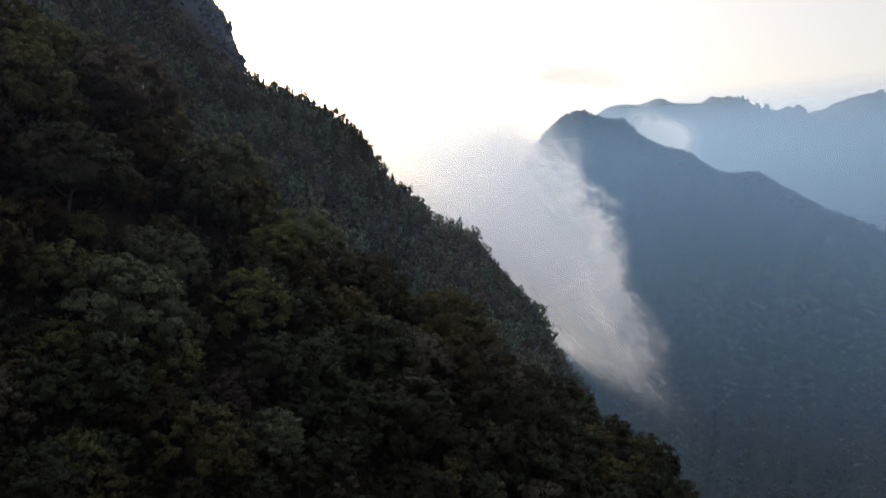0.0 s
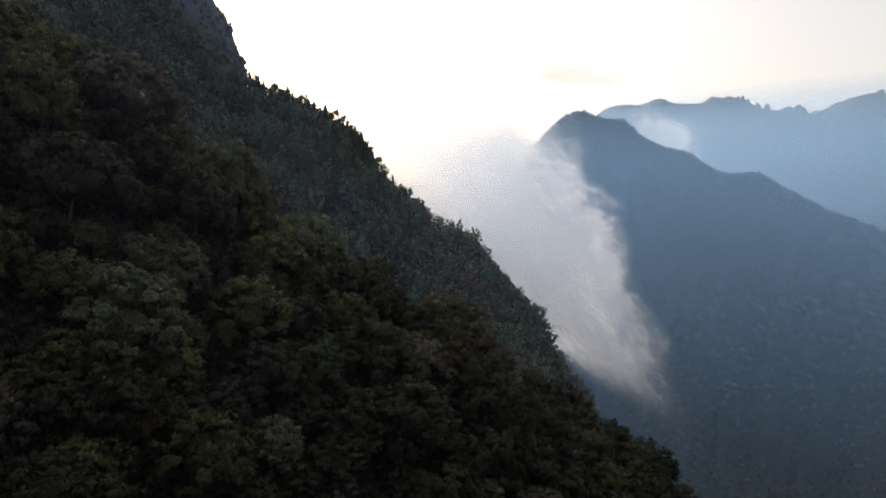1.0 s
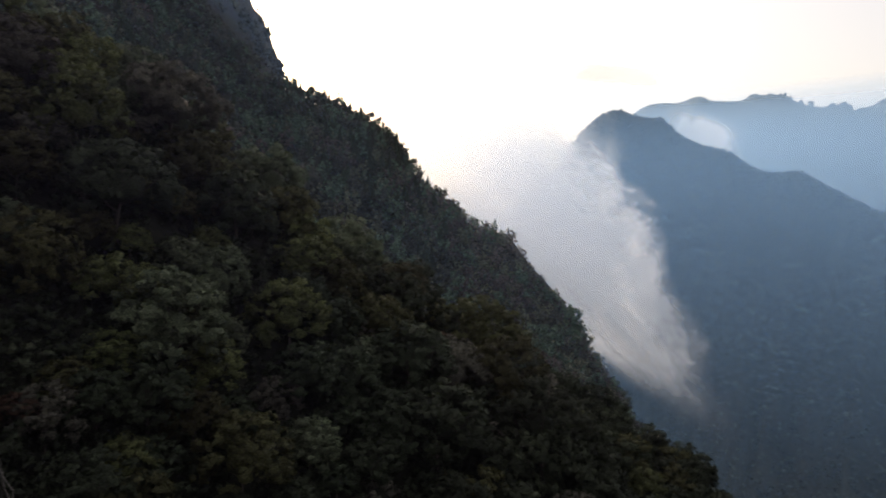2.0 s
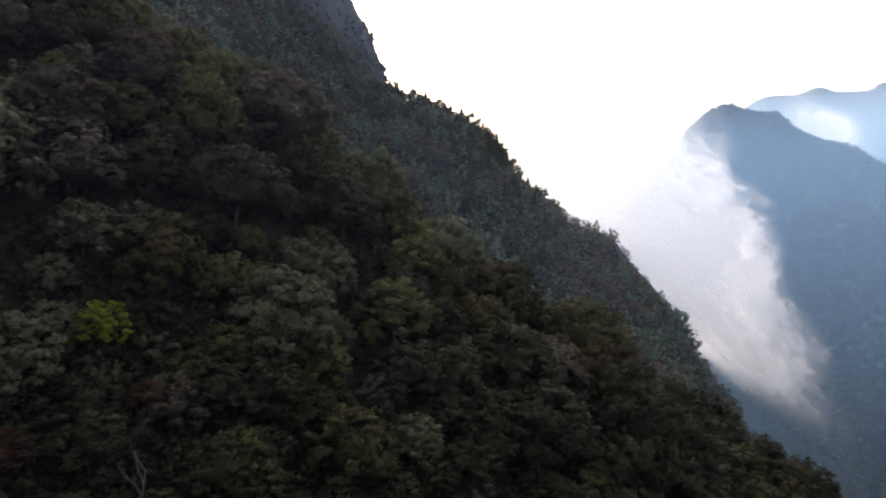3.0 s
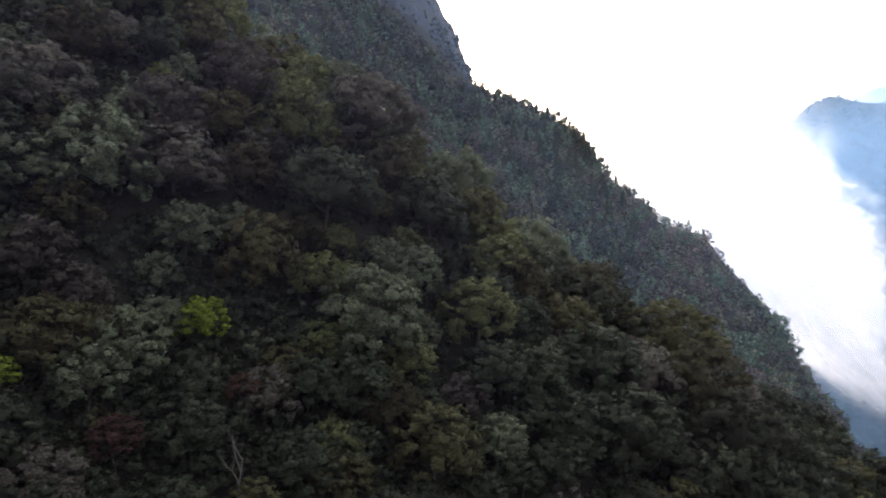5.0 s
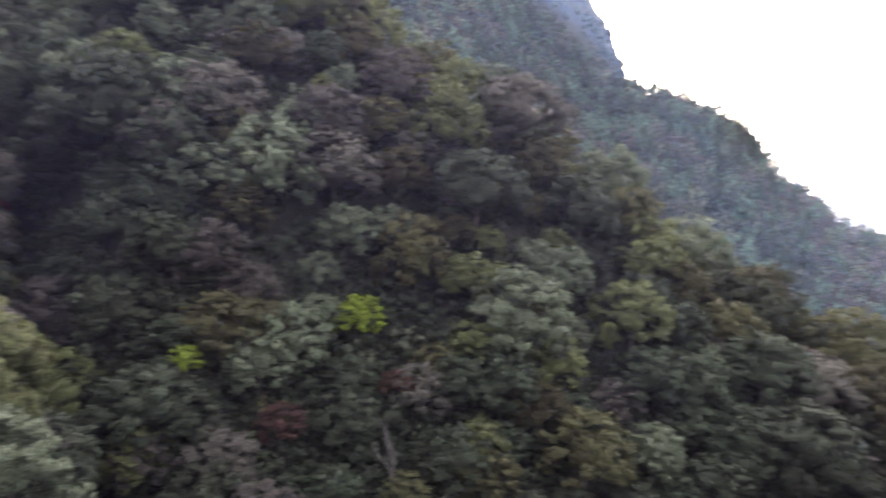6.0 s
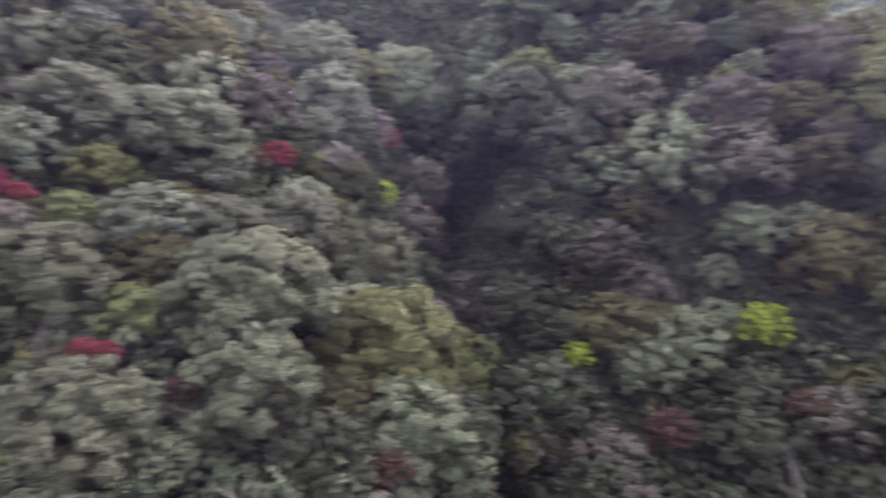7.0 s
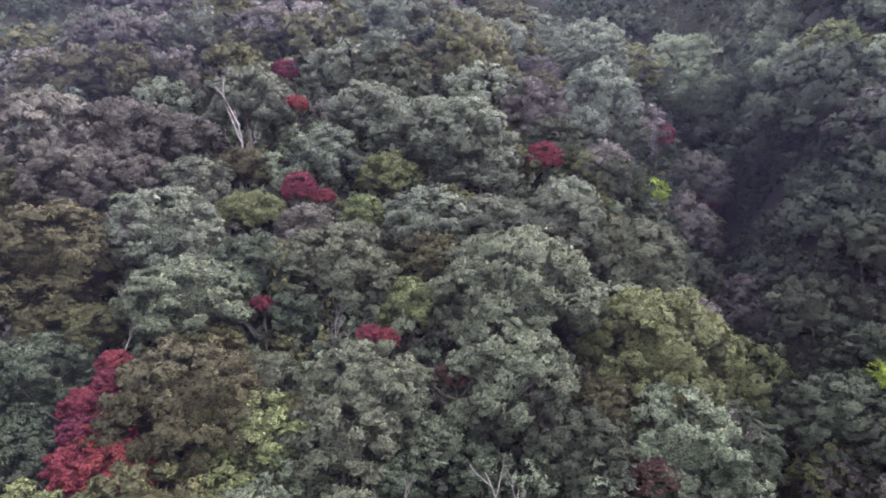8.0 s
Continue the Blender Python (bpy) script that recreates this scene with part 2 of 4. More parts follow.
def terrain(x, y):
    """Height of the ground."""
    x, y = np.asarray(x, float), np.asarray(y, float)
    r = np.hypot(x, y)
    az = np.degrees(np.arctan2(-x, y))
    az = np.where(az < -130, az + 360, az)
    rs, hs = [np.zeros_like(r)], [np.full_like(r, -46.0)]
    for i, (dist, ang, cover) in enumerate(LAYERS):
        d = dist(az)
        hgt = d * np.tan(np.radians(ang(az))) - cover
        if i == 2:      # a side valley between the spur and the ridge behind it
            rs.append(rs[-1] * 1.22)
            hs.append(hs[-1] - 0.10 * rs[-2])
        if i == 5:
            rs.append(rs[-1] * 1.30)
            hs.append(hs[-1] - 0.10 * rs[-2])
        rs.append(d)
        hs.append(hgt)
    rs.append(np.full_like(r, 5200.0))
    hs.append(hs[-1] - 300)
    rs, hs = np.array(rs), np.array(hs)
    ms = slopes(rs, hs)
    k = np.clip((r[None] >= rs).sum(0) - 1, 0, len(rs) - 2)[None]
    r0, r1 = np.take_along_axis(rs, k, 0)[0], np.take_along_axis(rs, k + 1, 0)[0]
    y0, y1 = np.take_along_axis(hs, k, 0)[0], np.take_along_axis(hs, k + 1, 0)[0]
    m0, m1 = np.take_along_axis(ms, k, 0)[0], np.take_along_axis(ms, k + 1, 0)[0]
    z = hermite((r - r0) / (r1 - r0), r1 - r0, y0, y1, m0, m1)
    bend = np.clip((95 - r) / 35, 0, 1)
    gully = np.exp(-((az - 64.5 + 7 * bend) / (4.2 - 1.2 * bend)) ** 2) * np.clip((r - 45) / 40, 0, 1) * np.clip((205 - r) / 70, 0, 1)
    z = z - 34 * gully
    z = z + np.clip(r / 100, 0, 1) * (np.minimum(0.010 * r, 5.5) * fbm(x / (18 + 0.10 * r.clip(0, 500)), y / (18 + 0.10 * r.clip(0, 500)), 4))
    ribs = np.clip((r - 620) / 250, 0, 1) * np.clip((1480 - r) / 220, 0, 1) * np.clip((4 - az) / 6, 0, 1)
    z = z + ribs * 34 * fbm((az + r / 160) / 2.6, r / 1100, 3)
    crag = np.clip((r - 505) / 30, 0, 1) * np.clip((720 - r) / 40, 0, 1) * np.clip((az - 15) / 2, 0, 1) * np.clip((60 - az) / 10, 0, 1)
    z = z + crag * (5.0 * fbm(x / 22, y / 22, 4))
    return z


def mesh_from(name, verts, faces, normals=None):
    """A mesh from numpy arrays of vertices and equal-sided faces."""
    me = bpy.data.meshes.new(name)
    n, k = faces.shape
    me.vertices.add(len(verts))
    me.vertices.foreach_set("co", np.ascontiguousarray(verts, np.float32).ravel())
    me.loops.add(n * k)
    me.loops.foreach_set("vertex_index", np.ascontiguousarray(faces, np.int32).ravel())
    me.polygons.add(n)
    me.polygons.foreach_set("loop_start", np.arange(0, n * k, k, dtype=np.int32))
    me.polygons.foreach_set("use_smooth", np.full(n, True))
    me.update(calc_edges=True)
    if normals is not None:
        me.attributes.new("custom_normal", "FLOAT_VECTOR", "POINT").data.foreach_set("vector", np.ascontiguousarray(normals, np.float32).ravel())
    return me


def build_ground():
    az = np.radians(np.concatenate([np.arange(-45, 128, 0.33), np.arange(128, 315, 2.0)]))
    rr = np.concatenate([[0.02, 6], np.geomspace(14, 5000, 190)])
    A, R = np.meshgrid(az, rr)
    X, Y = -R * np.sin(A), R * np.cos(A)
    Z = terrain(X.ravel(), Y.ravel())
    nr, na = R.shape
    verts = np.stack([X.ravel(), Y.ravel(), Z], 1)
    i, j = np.meshgrid(np.arange(nr - 1), np.arange(na), indexing="ij")
    j2 = (j + 1) % na
    faces = np.stack([i * na + j, (i + 1) * na + j, (i + 1) * na + j2, i * na + j2], -1).reshape(-1, 4)
    me = mesh_from("ground", verts, faces)
    azd, rd = np.degrees(A).ravel(), R.ravel()
    rock = np.clip((rd - 492) / 60, 0, 1) * np.clip((740 - rd) / 60, 0, 1) * ((azd > 15) & (azd < 45))
    attr = me.attributes.new("rock", "FLOAT", "POINT")
    attr.data.foreach_set("value", np.clip(rock * 3, 0, 1).astype(np.float32))
    me.attributes.new("canopy", "FLOAT", "POINT").data.foreach_set("value", np.clip((rd - 560) / 60, 0, 1).astype(np.float32))
    me.materials.append(GROUND)
    ob = new("ground", me)
    tagged(ob, "steep forested mountain ground with dark undergrowth", "ground", kind="structure")
    return ob


build_ground()

# ---------------------------------------------------------------- trees
def ico(level):
    bm = bmesh.new()
    bmesh.ops.create_icosphere(bm, subdivisions=level, radius=1.0)
    v = np.array([p.co[:] for p in bm.verts])
    f = np.array([[q.index for q in p.verts] for p in bm.faces])
    bm.free()
    return v, f


ICO1, ICO2 = ico(1), ico(2)
OCTA = (np.array(((1, 0, 0), (0, 1, 0), (-1, 0, 0), (0, -1, 0), (0, 0, 1), (0, 0, -1)), float),
        np.array(((0, 1, 4), (1, 2, 4), (2, 3, 4), (3, 0, 4), (1, 0, 5), (2, 1, 5), (3, 2, 5), (0, 3, 5))))


def crown_arrays(seed, lobes, clumps, leaves, leaf, core, tall=0.62, fill=0.72, dome=False):
    """A crown of unit radius round z = 0: lobes of dense foliage, and on them clumps of single leaves.
    Vertices, triangles and the way each vertex faces."""
    rng = np.random.default_rng(seed)
    vs, fs, ns, off = [], [], [], 0
    gold = math.pi * (3 - 5 ** 0.5)
    big = (18 / lobes) ** 0.4                      # few lobes are large lobes
    for k in range(lobes + dome):                  # a dome has one more, wide lobe at its heart
        h = 1 - (1.5 if dome else 1.72) * (k + 0.5) / lobes           # from the top to below the waist
        w = math.sqrt(max(1 - h * h, 0.0))
        ang = k * gold + rng.uniform(-0.5, 0.5)
        out = rng.uniform(0.50, 0.80) / big ** 0.7
        size = rng.uniform(0.20, 0.44) * big
        if dome:
            out, size = rng.uniform(0.70, 0.84), rng.uniform(0.17, 0.29) * (36 / lobes) ** 0.36
        c = np.array([w * out * math.cos(ang), w * out * math.sin(ang), h * tall * out * 1.15])
        flat = np.array([1, 1, rng.uniform(0.52, 0.82) if lobes > 12 else rng.uniform(0.75, 1.0)])
        n = clumps * leaves
        if k == lobes:
            c, size, flat, n = np.array((0.0, 0.0, 0.02)), (0.66 if lobes > 12 else 0.46), np.array((1, 1, 0.95 * tall)), (7 if lobes > 12 else 1) * n
        v, f = core
        wob = 1 + 0.12 * np.sin(v @ rng.uniform(-5, 5, (3, 1)) + rng.uniform(0, 6)) + rng.uniform(-0.22, 0.14, (len(v), 1))
        vs.append(c + v * wob * size * fill * flat)
        fs.append(f + off)
        ns.append(0.5 * v / flat + c / max(np.linalg.norm(c), 0.3))
        off += len(v)
        bunch = n // leaves                        # small tufts over the lobe, each a round of leaves
        d = rng.normal(size=(bunch, 3)) + c / (np.linalg.norm(c) + 1e-6) * 0.8
        d[:, 2] += 0.25
        d /= np.linalg.norm(d, axis=1)[:, None]
        heart = c + d * size * flat * rng.uniform(0.66, 0.86, (bunch, 1))
        tuft = np.repeat(size * rng.uniform(0.24, 0.44, (bunch, 1)) * (0.40 if k == lobes else 1.0), leaves, 0)
        near = np.repeat(d, leaves, 0) * 0.75 + rng.normal(scale=0.62, size=(n, 3)) + [0, 0, 0.2]
        near /= np.linalg.norm(near, axis=1)[:, None]
        pos = np.repeat(heart, leaves, 0) + near * tuft * flat * rng.uniform(0.82, 1.12, (n, 1))
        d = np.repeat(d, leaves, 0)
        nrm = near + rng.normal(scale=0.42, size=d.shape)
        nrm /= np.linalg.norm(nrm, axis=1)[:, None]
        t = np.cross(nrm, rng.normal(size=d.shape))
        t /= np.linalg.norm(t, axis=1)[:, None]
        b = np.cross(nrm, t)
        s = leaf * rng.uniform(0.6, 1.35, (n, 1))
        tri = np.stack([pos + t * s * 1.1 - nrm * s * 0.25, pos - t * s * 0.8 + b * s * 0.8, pos - t * s * 0.8 - b * s * 0.8], 1)
        vs.append(tri.reshape(-1, 3))
        fs.append(off + np.arange(3 * n).reshape(n, 3))
        whole = pos / (1, 1, tall)
        ns.append(np.repeat(0.55 * near + 0.35 * d + 0.3 * nrm + 0.95 * whole / np.linalg.norm(whole, axis=1)[:, None] + [0, 0, 0.3], 3, 0))
        off += 3 * n
    normals = np.vstack(ns)
    return np.vstack(vs), np.vstack(fs), normals / np.linalg.norm(normals, axis=1)[:, None]


def tube(points, radii, sides=6):
    """A tapered round limb along points."""
    vs, fs = [], []
    pts = np.array(points, float)
    for i, (p, r) in enumerate(zip(pts, radii)):
        d = pts[min(i + 1, len(pts) - 1)] - pts[max(i - 1, 0)]
        d /= np.linalg.norm(d)
        a = np.cross(d, [0.31, 0.95, 0.05])
        a /= np.linalg.norm(a)
        b = np.cross(d, a)
        for s in range(sides):
            w = 2 * math.pi * s / sides
            vs.append(p + r * (math.cos(w) * a + math.sin(w) * b))
    for i in range(len(pts) - 1):
        for s in range(sides):
            p, q = i * sides + s, i * sides + (s + 1) % sides
            fs += [(p, q, q + sides), (p, q + sides, p + sides)]
    return np.array(vs), np.array(fs)


def joined(pieces):
    vs, fs, off = [], [], 0
    for v, f in pieces:
        vs.append(v)
        fs.append(f + off)
        off += len(v)
    return np.vstack(vs), np.vstack(fs)


def trunk_arrays(seed, height=1.0, limbs=6, thick=0.022):
    """A trunk with forking limbs, one metre high before scaling."""
    rng = np.random.default_rng(seed)
    lean = rng.uniform(-0.08, 0.08, 2)
    main = [(lean[0] * t + 0.02 * math.sin(5 * t + seed), lean[1] * t + 0.02 * math.cos(4 * t), t * height) for t in (-0.15, 0.15, 0.4, 0.65, 0.9)]
    pieces = [tube(main, [thick * k for k in (1.5, 1.0, 0.8, 0.6, 0.3)], 7)]
    for k in range(limbs):
        a = k * 2.4 + rng.uniform(-0.4, 0.4)
        z0 = rng.uniform(0.38, 0.7) * height
        base = np.array([lean[0] * z0, lean[1] * z0, z0])
        out = np.array([math.cos(a), math.sin(a), 0])
        L = rng.uniform(0.25, 0.42)
        pts = [base, base + out * L * 0.4 + [0, 0, 0.08], base + out * L * 0.75 + [0, 0, 0.20 + rng.uniform(0, 0.05)], base + out * L + [0, 0, 0.34]]
        pieces.append(tube(pts, [thick * q for q in (0.55, 0.42, 0.28, 0.12)], 5))
    return joined(pieces)


NEAR_CROWNS = [crown_arrays(100 + k, 44 + k % 7, 13, 16, 0.0330, ICO1, 0.70 + 0.08 * (k % 4), 0.74, True) for k in range(9)]
SLOPE_CROWNS = [crown_arrays(150 + k, 32 + k % 5, 8, 9, 0.050, ico(0), 0.80 + 0.10 * (k % 3), 0.62, True) for k in range(8)]
MID_CROWNS = [crown_arrays(200 + k, 16 + k % 3, 8, 7, 0.080, ico(0), 0.80 + 0.10 * (k % 4), 0.60, True) for k in range(9)]
SHRUBS = [crown_arrays(220 + k, 8, 9, 7, 0.066, OCTA, 0.85, 0.60, True) for k in range(6)]
LOW_CROWNS = [crown_arrays(230 + k, 7, 5, 5, 0.105, OCTA, 0.85, 0.60, True) for k in range(6)]
BUSHES = [crown_arrays(250 + k, 6, 5, 4, 0.13, OCTA, 0.85, 0.65, True) for k in range(5)]
RIDGE_CROWNS = [crown_arrays(280 + k, 7 + k % 3, 4, 4, 0.125, OCTA, 0.85 + 0.20 * (k % 4), 0.74, True) for k in range(9)]
FAR_CROWNS = [crown_arrays(300 + k, 5, 3, 2, 0.14, OCTA, 0.9 + 0.30 * (k % 3), 0.92, True) for k in range(8)]
TINY_CROWNS = [crown_arrays(350 + k, 2, 2, 2, 0.24, OCTA, 0.8, 0.85, True) for k in range(6)]
NEAR_MESH = [mesh_from("crown", *c) for c in NEAR_CROWNS]
SLOPE_MESH = [mesh_from("crown", *c) for c in SLOPE_CROWNS]
MID_MESH = [mesh_from("crown", *c) for c in MID_CROWNS]
TRUNK_MESH = [mesh_from("trunk", *trunk_arrays(400 + k)) for k in range(5)]
for m in NEAR_MESH + SLOPE_MESH + MID_MESH:
    m.materials.append(LEAF["grey_green"])
for m in TRUNK_MESH:
    m.materials.append(BARK)

LABELS = {
    "grey_green": "broadleaf evergreen tree with a dense grey-green crown",
    "olive": "broadleaf tree with an olive-green domed crown",
    "dark_green": "dark green evergreen tree in the shaded forest",
    "brown": "half-bare tree with a dull grey-brown crown",
    "silver": "broadleaf tree with a pale silvery grey-green crown",
    "mauve": "half-bare tree with a pale grey-mauve crown",
    "yellow_green": "broadleaf tree with a fresh yellow-green crown",
    "lime": "small tree with bright lime-yellow leaves",
    "red": "small maple-like tree with crimson autumn leaves",
    "rust": "small tree with rust-brown dry leaves",
}


def add_tree(x, y, radius, species, seed, height=None, bark=None, crowns=None):
    """One tree: trunk and crown under an Empty at its base."""
    rng = np.random.default_rng(seed)
    z = float(terrain(np.array([x]), np.array([y]))[0])
    height = height or radius * rng.uniform(1.55, 2.0)
    root = new(species + "_tree")
    root.matrix_world = pose(x, y, z, rng.uniform(-4, 4), rng.uniform(-4, 4), rng.uniform(0, 360))
    trunk = new("trunk", TRUNK_MESH[seed % len(TRUNK_MESH)])
    trunk.parent = root
    trunk.scale = (height, height, height * 0.9)
    crowns = crowns or NEAR_MESH
    crown = new("crown", crowns[seed % len(crowns)])
    crown.parent = root
    crown.location = (0, 0, height - radius * 0.70)
    crown.scale = (1.08 * radius, 1.08 * radius, radius * rng.uniform(0.95, 1.15))
    for ob, mat in ((crown, LEAF[species]), (trunk, bark or BARK)):
        ob.material_slots[0].link = "OBJECT"
        ob.material_slots[0].material = mat
    tagged(root, LABELS[species], "tree", "trees on the near slopes")
    return root


def scatter(az0, az1, r0, r1, step, seed, grow=0.0):
    """A jittered grid of places over a piece of the plan."""
    rng = np.random.default_rng(seed)
    lim = r1 + step
    g = np.arange(-lim, lim, step)
    X, Y = np.meshgrid(g, g)
    X = X + (np.arange(len(g)) % 2)[:, None] * step / 2
    X, Y = X.ravel() + rng.uniform(-0.33, 0.33, X.size) * step, Y.ravel() + rng.uniform(-0.33, 0.33, X.size) * step
    r, az = np.hypot(X, Y), np.degrees(np.arctan2(-X, Y))
    az = np.where(az < -130, az + 360, az)
    ok = (r > r0) & (r < r1) & (az > az0) & (az < az1)
    return X[ok], Y[ok], rng


SPECIES = ("grey_green", "olive", "dark_green", "brown", "yellow_green", "rust", "silver", "mauve")


def species_at(x, y, rng):
    """Stands of one kind, loosely mixed; shade in the gully and low on the slope is put in as darker kinds."""
    v = fbm(x / 22.0, y / 22.0, 2) + rng.normal(scale=0.35, size=np.shape(x))
    v = np.where(np.abs(np.degrees(np.arctan2(-x, y)) - 58) < 8, -0.35, v)        # gully shade put into the colour: all dark green here
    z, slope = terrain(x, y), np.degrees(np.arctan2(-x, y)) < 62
    v = np.where(slope & (z < -20) & (v > -0.2) & (rng.random(np.shape(x)) < 0.75), -0.4, v)      # shade low on the slope, put in as darker kinds
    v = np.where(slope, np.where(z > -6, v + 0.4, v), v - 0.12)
    k = np.digitize(v, (-0.62, -0.22, 0.22, 0.85, 1.2))
    kind = np.array([3, 2, 0, 1, 4, 3])[k]
    upper = slope & (np.degrees(np.arctan2(-x, y)) < 48) & (z > -6) & (rng.random(np.shape(x)) < 0.55)
    kind = np.where(upper & (kind == 1), 4, np.where(upper & (kind == 2), 0, kind))
    high = ~slope & (np.hypot(x, y) > 80) & ((kind == 1) | (kind == 4)) & (rng.random(np.shape(x)) < 0.4)
    spur = ~slope & (np.hypot(x, y) > 74)
    kind = np.where(spur & (kind == 0), 6, np.where(spur & (kind == 3), 7, kind))
    return np.where(high, 7, kind)                                          # greyer kinds high on the spur


def forest(name, label, places, templates, species, rng, rad, squash=(0.9, 1.2), lift=1.05, even=0.0, vary=0.31):
    """Many crowns in one mesh, as one stand of far trees."""
    x, y = places
    z = terrain(x, y)
    rise = np.stack([terrain(x - 4, y) - terrain(x + 4, y), terrain(x, y - 4) - terrain(x, y + 4), np.full(len(x), 8.0)], 1)
    rise /= np.linalg.norm(rise, axis=1)[:, None]
    vs, fs, ns, tones, off = [], [], [], [], 0
    for i in range(len(x)):
        v, f, nrm = templates[rng.integers(len(templates))]
        a, s = rng.uniform(0, 2 * math.pi), rad * rng.uniform(0.6, 1.2) * (1.35 if rng.random() < 0.22 else 1.0)
        c, q = math.cos(a), math.sin(a)
        turn = np.array(((c, q, 0), (-q, c, 0), (0, 0, 1)))
        vs.append(v @ turn * (s, s, s * rng.uniform(*squash)) + (x[i], y[i], z[i] + s * lift))
        fs.append(f + off)
        ns.append((1 - even) * (nrm @ turn) + even * rise[i])
        tones.append(np.full(len(v), rng.uniform(-vary, vary)))
        off += len(v)
    me = mesh_from(name, np.vstack(vs), np.vstack(fs), np.vstack(ns))
    me.attributes.new("tone", "FLOAT", "POINT").data.foreach_set("value", np.concatenate(tones).astype(np.float32))
    me.materials.append(species)
    return tagged(new(name, me), label, "forest", kind="stuff")


# Single trees of the near spur, low and high, and of the slope across the gully: azimuth, distance, crown radius.
SPUR_TREES = {
    "grey_green": (
        (100.2, 50.0, 2.9), (95.3, 50.7, 4.4), (88.0, 52.7, 2.5), (93.0, 54.6, 5.1), (81.4, 56.6, 5.5), (101.2, 57.9, 2.7), (67.8, 60.2, 5.2), (107.3, 62.9, 5.9),
        (80.5, 63.2, 7.4), (95.7, 65.4, 5.4), (71.5, 78.0, 5.2),
    ),
    "yellow_green": (
        (105.3, 50.4, 3.5), (102.5, 52.5, 4.3), (90.3, 64.2, 3.5), (69.4, 65.7, 6.9), (93.9, 74.6, 2.4), (102.5, 75.2, 3.6), (91.5, 79.2, 3.6),
    ),
    "olive": (
        (107.4, 53.0, 5.9), (105.8, 59.1, 3.6), (73.1, 61.2, 3.9), (114.9, 66.5, 3.5), (118.0, 69.1, 4.6), (117.1, 72.3, 6.6), (77.4, 76.8, 2.7), (103.2, 81.7, 3.4),
    ),
    "dark_green": (
        (90.8, 49.2, 2.4), (83.6, 50.2, 2.7), (118.2, 54.3, 3.3), (82.3, 54.9, 3.1), (118.9, 57.7, 3.5), (118.2, 61.1, 4.6),
    ),
    "brown": (
        (77.3, 55.7, 2.7), (98.5, 71.3, 3.6), (110.8, 82.5, 4.1), (115.2, 83.7, 5.6),
    ),
    "silver": (
        (109.4, 71.7, 5.5), (88.2, 72.9, 4.5), (83.2, 74.5, 4.6), (77.6, 77.5, 5.0), (106.9, 79.6, 4.0), (84.0, 81.7, 5.1), (96.7, 81.9, 4.1), (86.4, 82.2, 7.2),
    ),
    "red": (
        (111.6, 49.1, 1.8), (115.6, 50.1, 1.6), (113.1, 50.2, 2.4), (111.2, 50.9, 1.4), (112.9, 51.0, 1.6), (116.0, 51.7, 1.5), (114.3, 52.7, 2.0), (112.7, 53.2, 1.6),
        (115.1, 54.0, 1.6), (114.5, 55.8, 1.7), (113.5, 56.9, 1.5), (91.3, 58.1, 1.1), (112.6, 58.7, 1.4), (93.3, 58.7, 1.2), (101.6, 61.6, 1.1), (96.9, 74.0, 1.2),
        (99.0, 75.7, 1.9),
    ),
    "rust": (
        (69.9, 55.3, 2.3), (86.1, 55.4, 1.4),
    ),
}
HIGH_SPUR_TREES = {
    "grey_green": (
        (69.0, 143.7, 10.3), (67.1, 150.1, 6.9),
    ),
    "yellow_green": (
        (76.1, 91.5, 3.0), (82.4, 92.8, 1.6), (62.5, 95.9, 6.5), (82.7, 100.7, 2.4), (93.3, 105.1, 2.9), (110.2, 106.6, 2.4), (72.3, 131.8, 5.6),
    ),
    "olive": (
        (118.1, 87.8, 4.5), (62.6, 91.9, 6.8), (90.2, 97.2, 4.5), (111.8, 100.3, 5.6), (103.0, 101.9, 3.9), (116.0, 105.0, 6.7), (79.3, 105.2, 3.7), (67.3, 108.3, 4.9),
        (80.2, 117.1, 3.6),
    ),
    "dark_green": (
        (61.5, 126.2, 7.3), (61.4, 141.9, 6.6),
    ),
    "brown": (
        (107.3, 86.6, 4.3), (112.2, 87.8, 5.9), (116.7, 91.2, 6.9), (107.7, 97.7, 4.6), (62.6, 106.2, 6.0), (68.2, 110.7, 5.7), (113.5, 124.2, 5.3), (67.3, 131.2, 7.1),
    ),
    "silver": (
        (93.4, 85.5, 5.7), (103.0, 89.1, 5.7), (95.8, 95.8, 4.7), (75.7, 99.6, 3.7), (106.9, 104.5, 5.4), (74.4, 107.3, 5.6), (84.6, 107.6, 4.1), (91.2, 108.0, 6.4),
        (94.9, 110.8, 4.8), (85.6, 115.2, 5.0),
    ),
    "mauve": (
        (74.3, 93.0, 3.7), (101.7, 104.1, 5.2), (98.1, 106.1, 4.6),
    ),
    "red": (
        (78.8, 87.8, 2.3), (99.3, 88.7, 1.6), (100.3, 94.9, 1.9), (70.0, 122.4, 2.9), (66.0, 136.6, 2.3),
    ),
    "lime": (
        (70.6, 99.7, 2.6),
    ),
}
